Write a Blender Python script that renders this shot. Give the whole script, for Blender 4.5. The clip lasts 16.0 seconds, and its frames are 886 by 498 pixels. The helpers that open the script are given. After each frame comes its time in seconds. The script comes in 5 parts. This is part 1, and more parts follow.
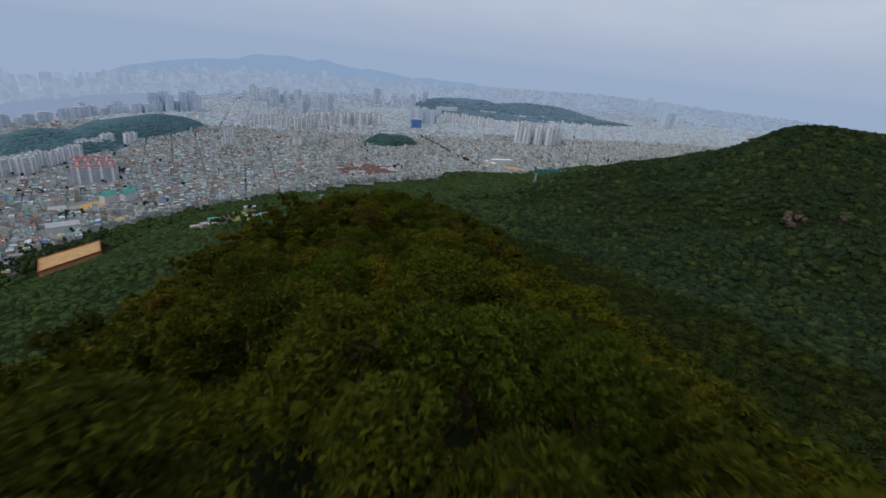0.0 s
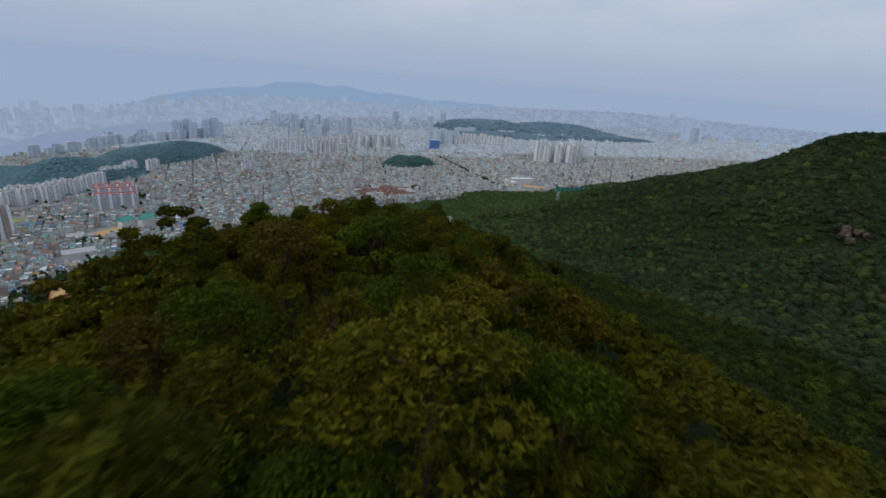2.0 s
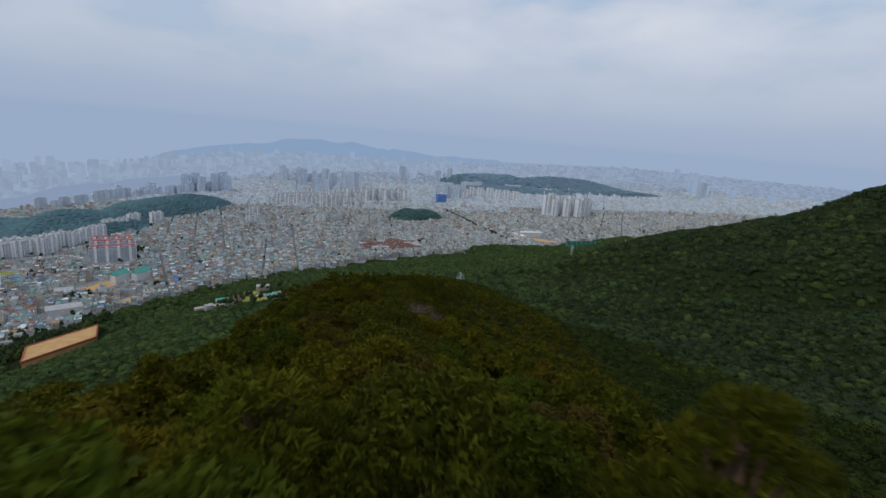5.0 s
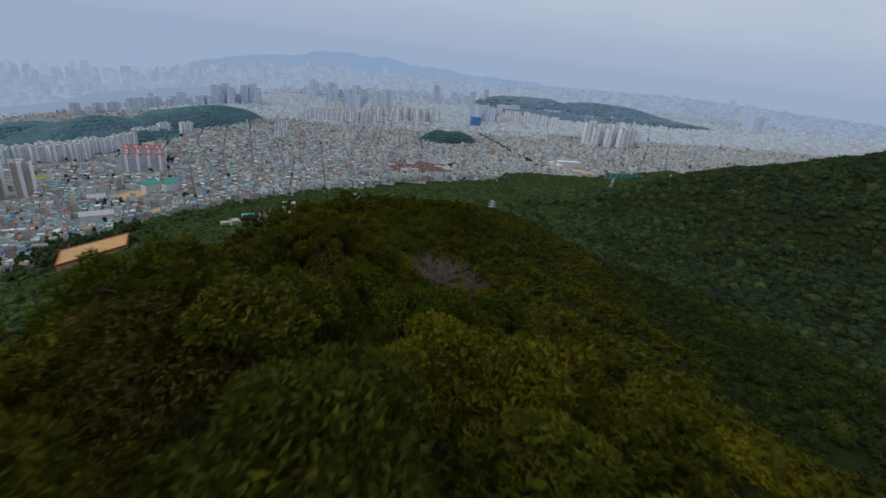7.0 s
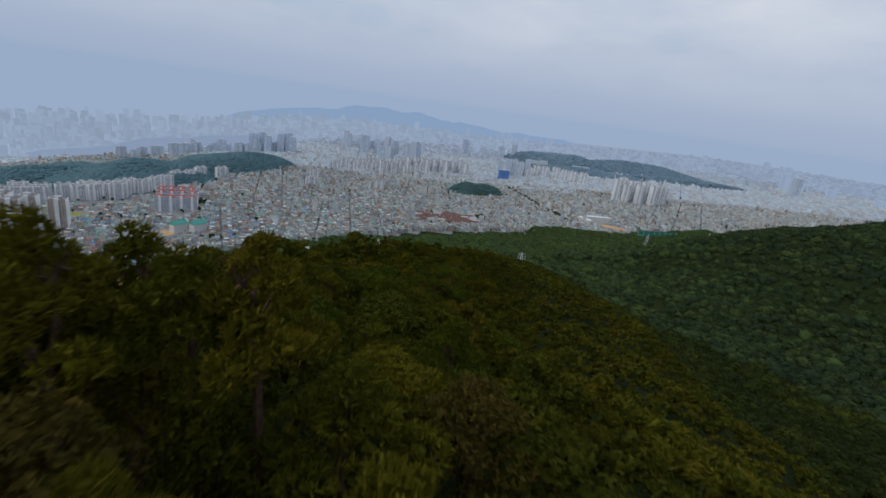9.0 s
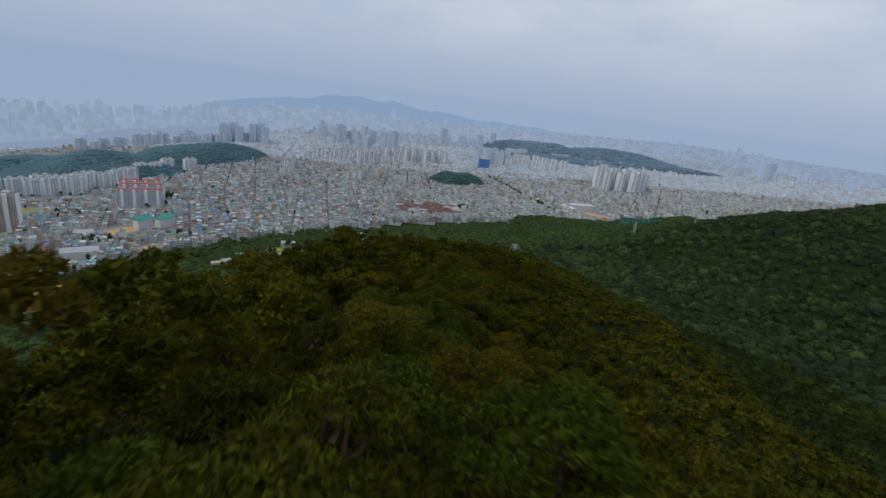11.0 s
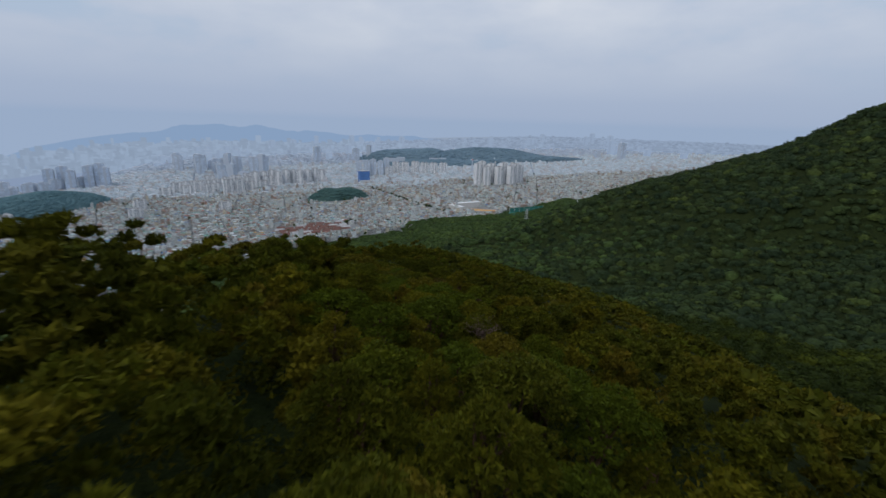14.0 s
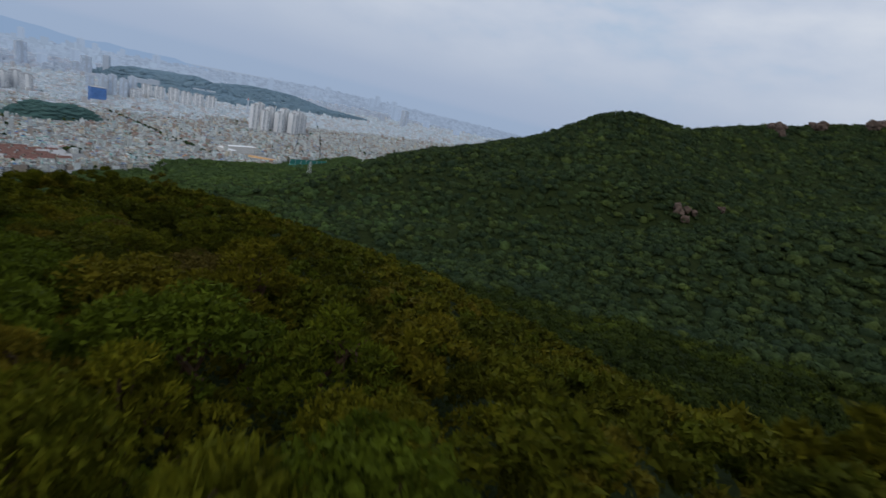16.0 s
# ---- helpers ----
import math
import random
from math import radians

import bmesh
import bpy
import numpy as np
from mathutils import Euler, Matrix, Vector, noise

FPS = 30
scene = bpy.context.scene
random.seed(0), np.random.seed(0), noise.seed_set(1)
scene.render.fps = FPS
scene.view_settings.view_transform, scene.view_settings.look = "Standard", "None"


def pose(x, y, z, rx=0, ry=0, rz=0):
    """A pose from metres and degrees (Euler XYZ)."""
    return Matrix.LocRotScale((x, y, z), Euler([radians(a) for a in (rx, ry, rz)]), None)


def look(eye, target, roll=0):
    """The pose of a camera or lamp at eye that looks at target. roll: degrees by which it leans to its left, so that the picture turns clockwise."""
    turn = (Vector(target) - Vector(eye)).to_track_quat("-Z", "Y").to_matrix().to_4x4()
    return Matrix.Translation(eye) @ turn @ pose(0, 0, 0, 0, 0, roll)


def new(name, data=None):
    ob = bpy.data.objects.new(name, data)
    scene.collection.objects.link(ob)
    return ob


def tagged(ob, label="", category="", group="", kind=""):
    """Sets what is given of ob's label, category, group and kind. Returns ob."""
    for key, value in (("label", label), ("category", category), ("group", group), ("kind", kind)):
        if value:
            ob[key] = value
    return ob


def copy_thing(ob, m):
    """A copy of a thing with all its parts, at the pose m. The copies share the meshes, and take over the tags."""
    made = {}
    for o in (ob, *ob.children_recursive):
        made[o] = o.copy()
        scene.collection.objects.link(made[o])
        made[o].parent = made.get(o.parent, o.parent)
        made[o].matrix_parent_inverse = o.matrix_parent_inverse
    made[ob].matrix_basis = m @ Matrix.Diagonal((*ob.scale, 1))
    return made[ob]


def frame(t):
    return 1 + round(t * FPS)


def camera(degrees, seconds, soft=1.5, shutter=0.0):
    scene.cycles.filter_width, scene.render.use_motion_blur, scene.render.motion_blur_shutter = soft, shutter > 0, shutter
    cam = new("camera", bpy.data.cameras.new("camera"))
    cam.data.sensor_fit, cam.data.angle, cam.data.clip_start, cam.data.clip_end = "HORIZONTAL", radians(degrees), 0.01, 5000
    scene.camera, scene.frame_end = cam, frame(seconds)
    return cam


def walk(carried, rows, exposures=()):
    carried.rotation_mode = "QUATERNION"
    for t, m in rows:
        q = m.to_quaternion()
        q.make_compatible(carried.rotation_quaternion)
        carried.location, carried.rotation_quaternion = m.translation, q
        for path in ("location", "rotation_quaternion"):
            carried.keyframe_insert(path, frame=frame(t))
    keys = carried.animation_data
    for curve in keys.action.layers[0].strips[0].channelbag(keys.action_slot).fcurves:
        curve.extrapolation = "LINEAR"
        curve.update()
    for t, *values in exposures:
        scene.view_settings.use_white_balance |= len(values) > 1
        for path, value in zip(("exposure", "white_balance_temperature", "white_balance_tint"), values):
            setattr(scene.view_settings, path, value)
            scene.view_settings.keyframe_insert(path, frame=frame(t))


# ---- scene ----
cam = camera(87.43, 16.0, shutter=0.27)
PATH = [
    (0.0, (-0.67, -0.28, 297.18), (9.41, 91.63, 259.09), 6.66),
    (0.5, (0.51, 7.40, 294.70), (7.63, 99.38, 256.13), 4.92),
    (1.0, (1.35, 15.02, 292.33), (7.92, 107.24, 254.22), 4.63),
    (1.5, (2.05, 22.37, 289.97), (8.14, 114.98, 252.74), 4.82),
    (2.0, (2.63, 29.57, 287.66), (8.11, 123.32, 253.29), 4.85),
    (2.5, (2.99, 36.80, 285.42), (8.03, 132.77, 257.77), 4.38),
    (3.0, (2.79, 44.16, 282.97), (7.32, 142.32, 264.42), 3.50),
    (3.2, (2.63, 47.05, 282.00), (7.06, 145.70, 266.23), 3.25),
    (4.25, (1.05, 62.60, 280.75), (4.70, 161.10, 259.90), 4.00),
    (5.3, (-1.05, 78.48, 276.57), (2.65, 174.39, 248.51), 4.97),
    (5.5, (-1.18, 81.15, 275.89), (2.56, 175.47, 242.89), 5.04),
    (6.0, (-1.21, 87.54, 273.98), (2.47, 179.27, 234.34), 5.16),
    (6.5, (-0.99, 94.11, 271.97), (1.63, 185.77, 232.09), 5.62),
    (7.0, (-0.75, 100.80, 269.63), (-1.74, 192.83, 230.51), 7.03),
    (7.5, (-0.66, 107.42, 267.25), (-4.93, 200.00, 229.69), 7.85),
    (8.0, (-0.73, 113.80, 265.03), (-6.25, 206.94, 229.06), 7.96),
    (8.5, (-1.47, 119.87, 262.69), (-7.94, 213.63, 228.52), 8.19),
    (9.0, (-2.72, 126.06, 260.53), (-10.42, 221.29, 231.01), 7.97),
    (9.2, (-3.35, 128.59, 259.74), (-11.52, 224.47, 232.53), 7.89),
    (11.3, (-14.17, 159.28, 250.48), (-15.89, 253.63, 217.40), 7.81),
    (11.5, (-14.71, 162.16, 249.53), (-15.68, 255.91, 214.74), 7.87),
    (12.0, (-15.60, 169.43, 246.83), (-14.00, 263.29, 212.37), 6.67),
    (12.5, (-16.07, 176.83, 243.75), (-11.11, 271.96, 213.33), 4.83),
    (13.0, (-16.29, 184.58, 240.63), (-8.87, 279.65, 210.51), 4.05),
    (13.5, (-16.28, 192.46, 237.54), (-4.86, 287.75, 209.45), 1.58),
    (14.0, (-16.01, 200.48, 234.68), (3.78, 294.87, 208.22), 1.73),
    (14.5, (-15.32, 208.51, 232.11), (17.62, 298.60, 203.85), 8.11),
    (15.0, (-13.92, 216.14, 229.65), (31.99, 299.95, 200.20), 14.02),
    (15.5, (-12.04, 223.59, 227.34), (42.59, 302.99, 200.67), 15.68),
    (16.0, (-9.83, 230.77, 225.12), (52.43, 303.56, 196.38), 13.61),
]

walk(cam, [(t, look(eye, target, roll)) for t, eye, target, roll in PATH])

# ---- world, sun ----
SUN_AZ, SUN_EL = radians(-128), radians(50)
world = bpy.data.worlds.new("overcast_sky")
scene.world = world
world.use_nodes = True
wt = world.node_tree
wt.nodes.clear()


def wnode(kind, **kw):
    n = wt.nodes.new(kind)
    for k, v in kw.items():
        if k == "sky_type":
            n.sky_type = v
        elif k == "sun_disc":
            n.sun_disc = v
    return n


w_out, w_bg = wnode("ShaderNodeOutputWorld"), wnode("ShaderNodeBackground")
w_sky = wnode("ShaderNodeTexSky", sky_type="NISHITA", sun_disc=False)
w_sky.sun_elevation, w_sky.sun_rotation = SUN_EL, SUN_AZ
w_sky.dust_density = 4.0
w_scale = wnode("ShaderNodeVectorMath")
w_scale.operation = "SCALE"
w_scale.inputs["Scale"].default_value = 0.07
w_co, w_sep = wnode("ShaderNodeTexCoord"), wnode("ShaderNodeSeparateXYZ")
w_map = wnode("ShaderNodeMapping")
w_map.inputs["Scale"].default_value = (1.6, 1.6, 4.2)
w_noise = wnode("ShaderNodeTexNoise")
w_noise.inputs["Scale"].default_value = 2.2
w_noise.inputs["Detail"].default_value = 6
w_noise.inputs["Roughness"].default_value = 0.5
w_cloud = wnode("ShaderNodeValToRGB")
for e_, p_, c_ in zip((w_cloud.color_ramp.elements[0], w_cloud.color_ramp.elements[1], w_cloud.color_ramp.elements.new(0.47)), (0.36, 0.64, 0.47), ((0.42, 0.56, 0.74), (0.76, 0.80, 0.87), (0.57, 0.64, 0.77))):
    e_.position, e_.color = p_, (*c_, 1)
w_haze = wnode("ShaderNodeValToRGB")  # share of haze, from the horizon upwards
w_haze.color_ramp.elements[0].position, w_haze.color_ramp.elements[0].color = 0.045, (1, 1, 1, 1)
w_haze.color_ramp.elements[1].position, w_haze.color_ramp.elements[1].color = 0.26, (0, 0, 0, 1)
w_band = wnode("ShaderNodeValToRGB")  # blue at the horizon, lilac over it
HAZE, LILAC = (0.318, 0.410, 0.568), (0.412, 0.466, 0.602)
for e_, p_, c_ in zip((w_band.color_ramp.elements[0], w_band.color_ramp.elements[1], w_band.color_ramp.elements.new(0.022)), (0.0, 0.042, 0.013), (HAZE, LILAC, (0.352, 0.432, 0.582))):
    e_.position, e_.color = p_, (*c_, 1)
w_mix, w_mix2 = wnode("ShaderNodeMix"), wnode("ShaderNodeMix")
w_mix.data_type = w_mix2.data_type = "RGBA"
w_mix.inputs[0].default_value = 0.85
wt.links.new(w_co.outputs["Generated"], w_map.inputs["Vector"])
wt.links.new(w_map.outputs[0], w_noise.inputs["Vector"])
wt.links.new(w_noise.outputs[0], w_cloud.inputs[0])
wt.links.new(w_sky.outputs[0], w_scale.inputs[0])
wt.links.new(w_scale.outputs[0], w_mix.inputs[6])
wt.links.new(w_cloud.outputs[0], w_mix.inputs[7])
wt.links.new(w_co.outputs["Generated"], w_sep.inputs[0])
wt.links.new(w_sep.outputs["Z"], w_haze.inputs[0])
wt.links.new(w_haze.outputs[0], w_mix2.inputs[0])
wt.links.new(w_mix.outputs[2], w_mix2.inputs[6])
wt.links.new(w_sep.outputs["Z"], w_band.inputs[0])
wt.links.new(w_band.outputs[0], w_mix2.inputs[7])
wt.links.new(w_mix2.outputs[2], w_bg.inputs[0])
wt.links.new(w_bg.outputs[0], w_out.inputs[0])
w_bg.inputs[1].default_value = 1.0

sun_data = bpy.data.lights.new("sun", "SUN")
sun_data.energy, sun_data.angle, sun_data.color = 0.7, radians(14), (1.0, 0.95, 0.86)
sun = new("sun", sun_data)
sun.matrix_world = look((math.sin(SUN_AZ) * math.cos(SUN_EL) * 900, math.cos(SUN_AZ) * math.cos(SUN_EL) * 900, math.sin(SUN_EL) * 900), (0, 0, 0))
scene.view_settings.exposure = 0.0


# ---- materials ----
def mat(name, rough=0.8, spec=0.2):
    m = bpy.data.materials.new(name)
    m.use_nodes = True
    b = m.node_tree.nodes["Principled BSDF"]
    b.inputs["Roughness"].default_value = rough
    b.inputs["Specular IOR Level"].default_value = spec
    return m, m.node_tree, b


def ramp(nt, stops, link, interp="LINEAR"):
    r = nt.nodes.new("ShaderNodeValToRGB")
    cr = r.color_ramp
    cr.interpolation = interp
    while len(cr.elements) < len(stops):
        cr.elements.new(0.5)
    for e, (p, c) in zip(cr.elements, stops):
        e.position, e.color = p, (*c, 1)
    nt.links.new(link, r.inputs[0])
    return r.outputs[0]


def noise_tex(nt, scale, detail=4.0, rough=0.55, vec=None):
    n = nt.nodes.new("ShaderNodeTexNoise")
    n.inputs["Scale"].default_value = scale
    n.inputs["Detail"].default_value = detail
    n.inputs["Roughness"].default_value = rough
    if vec is None:
        vec = nt.nodes.new("ShaderNodeNewGeometry").outputs["Position"]
    nt.links.new(vec, n.inputs["Vector"])
    return n.outputs[0]


def mixc(nt, fac, a, b, blend="MIX"):
    n = nt.nodes.new("ShaderNodeMix")
    n.data_type, n.blend_type = "RGBA", blend
    for s, v in ((n.inputs[0], fac), (n.inputs[6], a), (n.inputs[7], b)):
        if isinstance(v, (int, float)):
            s.default_value = v
        elif isinstance(v, tuple):
            s.default_value = (*v, 1)
        else:
            nt.links.new(v, s)
    return n.outputs[2]


def bump(nt, b, height, strength, dist):
    n = nt.nodes.new("ShaderNodeBump")
    n.inputs["Strength"].default_value, n.inputs["Distance"].default_value = strength, dist
    nt.links.new(height, n.inputs["Height"])
    nt.links.new(n.outputs[0], b.inputs["Normal"])


def foliage(name, stops, patch, grain=3.0, by_object=False, even=0.35, relief=0.0, soft=1.0):
    """Leaves: a colour for each crown, varied a little from spray to spray, with patches and fine grain."""
    m, nt, b = mat(name, 0.8, 0.06)
    isl = nt.nodes.new("ShaderNodeNewGeometry").outputs["Random Per Island"]
    if by_object:
        crown = nt.nodes.new("ShaderNodeObjectInfo").outputs["Random"]
    else:
        at = nt.nodes.new("ShaderNodeAttribute")
        at.attribute_name = "crown"
        crown = at.outputs["Fac"]
    base = mixc(nt, 0.26, ramp(nt, stops, crown), ramp(nt, stops, isl))
    base = mixc(nt, even, base, ramp(nt, [(0.35, patch[0]), (0.65, patch[1])], noise_tex(nt, 0.02, 3)))
    base = mixc(nt, 0.8 * soft, base, ramp(nt, [(0.3, (0.66, 0.70, 0.62)), (0.7, (1.32, 1.27, 1.15))], noise_tex(nt, 0.9, 2)), "MULTIPLY")
    base = mixc(nt, 1.0, base, ramp(nt, [(0.55, (0.92, 0.92, 0.92)), (0.68, (1.35, 1.32, 1.12))], noise_tex(nt, 0.045, 4, 0.6)), "MULTIPLY")
    grainy = ramp(nt, [(0.3, (1 - 0.4 * soft,) * 3), (0.7, (1 + 0.3 * soft,) * 3)], noise_tex(nt, grain, 3))
    nt.links.new(mixc(nt, 1.0, base, grainy, "MULTIPLY"), b.inputs["Base Color"])
    if relief:
        bump(nt, b, noise_tex(nt, 0.9, 4, 0.65), 1.0, relief)
    tr = nt.nodes.new("ShaderNodeBsdfTranslucent")
    nt.links.new(base, tr.inputs[0])
    mx = nt.nodes.new("ShaderNodeMixShader")
    mx.inputs[0].default_value = 0.2
    out = nt.nodes["Material Output"]
    nt.links.new(b.outputs[0], mx.inputs[1])
    nt.links.new(tr.outputs[0], mx.inputs[2])
    nt.links.new(mx.outputs[0], out.inputs[0])
    return m


NEAR_STOPS = [(0.0, (0.0249, 0.0333, 0.0045)), (0.25, (0.0517, 0.061, 0.0054)), (0.55, (0.0932, 0.0924, 0.0063)), (0.78, (0.1325, 0.1073, 0.0081)), (0.88, (0.1294, 0.0813, 0.0126)), (0.94, (0.0579, 0.0813, 0.0054)), (1.0, (0.0725, 0.1036, 0.0072))]
M_LEAF = foliage("pine_and_oak_leaves", NEAR_STOPS, ((0.050, 0.062, 0.006), (0.092, 0.098, 0.007)), 2.5, True, 0.3)
# warmer, slightly brighter leaf tone, used between y = 90 and 124
WARM_STOPS = [(p, (c[0] * 1.12, c[1] * 1.06, c[2] * 1.05)) for p, c in NEAR_STOPS]
M_LEAF_WARM = foliage("warmer_oak_leaves", WARM_STOPS, ((0.064, 0.072, 0.007), (0.112, 0.110, 0.008)), 2.5, True, 0.3)
M_LEAF_BROWN = foliage("rusty_brown_leaves", [(0.0, (0.060, 0.048, 0.010)), (0.6, (0.090, 0.068, 0.012)), (1.0, (0.115, 0.080, 0.018))], ((0.070, 0.056, 0.010), (0.095, 0.072, 0.013)), 2.5)
M_LEAF_GREEN = foliage("fresh_green_leaves", [(0.0, (0.046, 0.064, 0.006)), (0.6, (0.070, 0.094, 0.007)), (1.0, (0.104, 0.132, 0.009))], ((0.052, 0.072, 0.006), (0.080, 0.104, 0.007)), 2.5)
M_LEAF_MID = foliage("flank_leaves", NEAR_STOPS, ((0.046, 0.054, 0.007), (0.078, 0.082, 0.009)), 1.6, False, 0.45)
M_RIDGE = foliage("ridge_leaves", NEAR_STOPS, ((0.050, 0.062, 0.006), (0.092, 0.098, 0.007)), 2.5, False, 0.3)
M_RIDGE_WARM = foliage("warmer_ridge_leaves", WARM_STOPS, ((0.064, 0.072, 0.007), (0.112, 0.110, 0.008)), 2.5, False, 0.3)
M_VALLEY = foliage("valley_leaves", [(0.0, (0.018, 0.030, 0.008)), (0.5, (0.031, 0.045, 0.010)), (0.85, (0.048, 0.064, 0.010)), (1.0, (0.095, 0.110, 0.012))], ((0.020, 0.032, 0.010), (0.044, 0.060, 0.011)), 0.7, False, 0.3, 0.4, 0.8)
# haze painted into these base colours: canopy bluer, lowland crowns bluer and lighter
M_CANOPY = foliage("hazed_canopy_leaves", [(0.0, (0.020, 0.036, 0.021)), (0.35, (0.033, 0.054, 0.026)), (0.75, (0.050, 0.076, 0.029)), (1.0, (0.105, 0.134, 0.030))], ((0.024, 0.042, 0.024), (0.052, 0.078, 0.029)), 0.5, False, 0.3, 0.5, 0.8)
M_LOWWOOD = foliage("hazed_lowland_leaves", [(0.0, (0.044, 0.078, 0.033)), (0.5, (0.062, 0.102, 0.036)), (0.8, (0.080, 0.124, 0.037)), (1.0, (0.112, 0.156, 0.038))], ((0.047, 0.080, 0.034), (0.078, 0.118, 0.036)), 0.5, False, 0.4, 0.5, 0.65)


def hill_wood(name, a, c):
    """Woods on a far hill: soft mottling only, with haze painted into both tones."""
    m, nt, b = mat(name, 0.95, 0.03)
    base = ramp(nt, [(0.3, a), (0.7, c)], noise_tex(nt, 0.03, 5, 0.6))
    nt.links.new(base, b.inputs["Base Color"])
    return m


# farther hills get paler and bluer: haze put into the base colour
M_HILLWOOD = hill_wood("hazed_hill_wood", (0.090, 0.165, 0.190), (0.120, 0.205, 0.225))
M_HILLWOOD_DEEP = hill_wood("deep_green_hazed_wood", (0.055, 0.110, 0.108), (0.082, 0.148, 0.135))
M_HILLWOOD_FAR = hill_wood("far_hazed_hill_wood", (0.140, 0.215, 0.275), (0.170, 0.248, 0.300))

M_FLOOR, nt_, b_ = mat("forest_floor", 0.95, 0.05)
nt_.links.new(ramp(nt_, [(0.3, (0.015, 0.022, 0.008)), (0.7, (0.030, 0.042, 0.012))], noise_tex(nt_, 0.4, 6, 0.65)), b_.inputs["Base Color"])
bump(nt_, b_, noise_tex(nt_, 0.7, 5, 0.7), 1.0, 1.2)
M_TOWN, nt_, b_ = mat("town_paving", 0.9, 0.1)
nt_.links.new(ramp(nt_, [(0.3, (0.19, 0.20, 0.205)), (0.7, (0.29, 0.30, 0.305))], noise_tex(nt_, 0.04)), b_.inputs["Base Color"])
# far paving with haze painted into its base colour
M_TOWN_FAR, nt_, b_ = mat("hazed_town_paving", 0.9, 0.1)
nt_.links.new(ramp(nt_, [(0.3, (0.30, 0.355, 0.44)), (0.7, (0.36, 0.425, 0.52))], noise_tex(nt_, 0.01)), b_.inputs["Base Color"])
M_BARK, nt_, b_ = mat("bark", 0.9, 0.1)
nt_.links.new(ramp(nt_, [(0.3, (0.045, 0.028, 0.018)), (0.7, (0.12, 0.075, 0.05))], noise_tex(nt_, 6)), b_.inputs["Base Color"])


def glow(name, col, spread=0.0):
    """Distance lost in haze, painted as an emissive haze colour on the thing itself."""
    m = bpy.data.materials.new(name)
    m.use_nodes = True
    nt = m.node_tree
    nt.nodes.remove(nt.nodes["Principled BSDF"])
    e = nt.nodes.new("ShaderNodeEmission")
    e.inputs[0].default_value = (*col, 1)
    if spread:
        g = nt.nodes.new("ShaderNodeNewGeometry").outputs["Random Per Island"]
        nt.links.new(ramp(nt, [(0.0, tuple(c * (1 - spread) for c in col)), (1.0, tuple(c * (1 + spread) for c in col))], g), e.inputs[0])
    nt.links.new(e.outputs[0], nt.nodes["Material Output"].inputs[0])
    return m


# rim ground and blocks emit the haze colour instead of being lit
M_RIM = glow("far_rim_haze_glow", (0.292, 0.362, 0.480), 0.16)
M_RIM_DARK = glow("far_rim_towers_haze_glow", (0.252, 0.325, 0.45), 0.14)

# ---- plan of the land ----
EDGE = [(-5000, 150), (-1200, 330), (-700, 430), (-560, 470), (-480, 505), (-440, 540), (-402, 610), (-380, 700), (-340, 840), (-285, 905), (-200, 975),
        (-126, 1036), (65, 1138), (251, 1178), (363, 1204), (482, 1350), (620, 1380), (900, 1420), (1500, 1500), (5000, 1700)]
WOOD = [(-5000, 150), (-1200, 330), (-700, 430), (-560, 470), (-500, 515), (-478, 560), (-470, 720), (-456, 747), (-424, 778), (-383, 855), (-308, 899), (-293, 938), (-239, 975), (-191, 996), (-154, 1045), (9, 1125), (99, 1158), (196, 1210), (270, 1213), (379, 1268), (482, 1350), (620, 1380), (900, 1420), (1500, 1500), (5000, 1700)]  # where the trees end
RIDGE = [(-700, 60.0, 470.0), (-300, 20.0, 390.0), (0, 0.0, 294.6), (25, 0.5, 285.8), (40, 0.8, 281.0), (50, 0.9, 279.4), (60, 0.2, 279.0), (68, -0.3, 276.8), (78, -1.0, 274.2), (95, -2.4, 267.9), (110, -3.6, 263.3), (128, -5.0, 256.2), (145, -10.3, 251.2), (160, -15.0, 247.8), (177, -18.0, 240.6), (192, -21.0, 232.7), (208, -26.0, 229.0), (220, -27.0, 227.2), (231, -28.0, 226.2), (255, -26.0, 219.8), (280, -18.2, 212.7), (300, -12.0, 207.8), (350, 0.0, 193.4), (400, 15.0, 177.3), (500, 30.0, 143.0), (620, 30.0, 110.0), (800, 20.0, 70.0), (1000, 20.0, 30.0), (1300, 0.0, -60.0), (6000, 0.0, -400.0)]
FLANKS = [(0, 0.585, 0.577), (35, 0.538, 0.578), (60, 0.463, 0.578), (85, 0.494, 0.497), (110, 0.468, 0.471), (140, 0.394, 0.446), (170, 0.334, 0.424), (200, 0.325, 0.4), (231, 0.313, 0.37), (260, 0.304, 0.42), (300, 0.302, 0.432), (360, 0.301, 0.425)]  # y, fall to the town side, fall to the valley side
SPUR = [(230, 1010, 40), (310, 920, 60), (404, 800, 106), (436, 730, 132), (472, 665, 164), (500, 590, 264), (518, 560, 271), (603, 525, 270), (747, 490, 303),
        (816, 432, 322), (950, 250, 385), (900, -100, 430), (500, -400, 450), (60, -500, 430)]
SHOULDER = [(620, 130, 300), (470, 230, 250), (366, 286, 217), (336, 360, 180), (290, 402, 154), (240, 440, 138)]
CREST_DROP = ((-5, 22, 45, 75, 110, 150, 200, 290, 380, 500), (0, 12, 20, 26, 25, 21, 22, 26, 18, 0))
FLOOR_LINE = [(-600, 330), (0, 235), (160, 200), (260, 175), (335, 154), (428, 135), (522, 119), (700, 92), (893, 66), (1100, 38), (1250, 18), (6000, 10)]


def line(table, q, col):
    return np.interp(q, [r[0] for r in table], [r[col] for r in table])


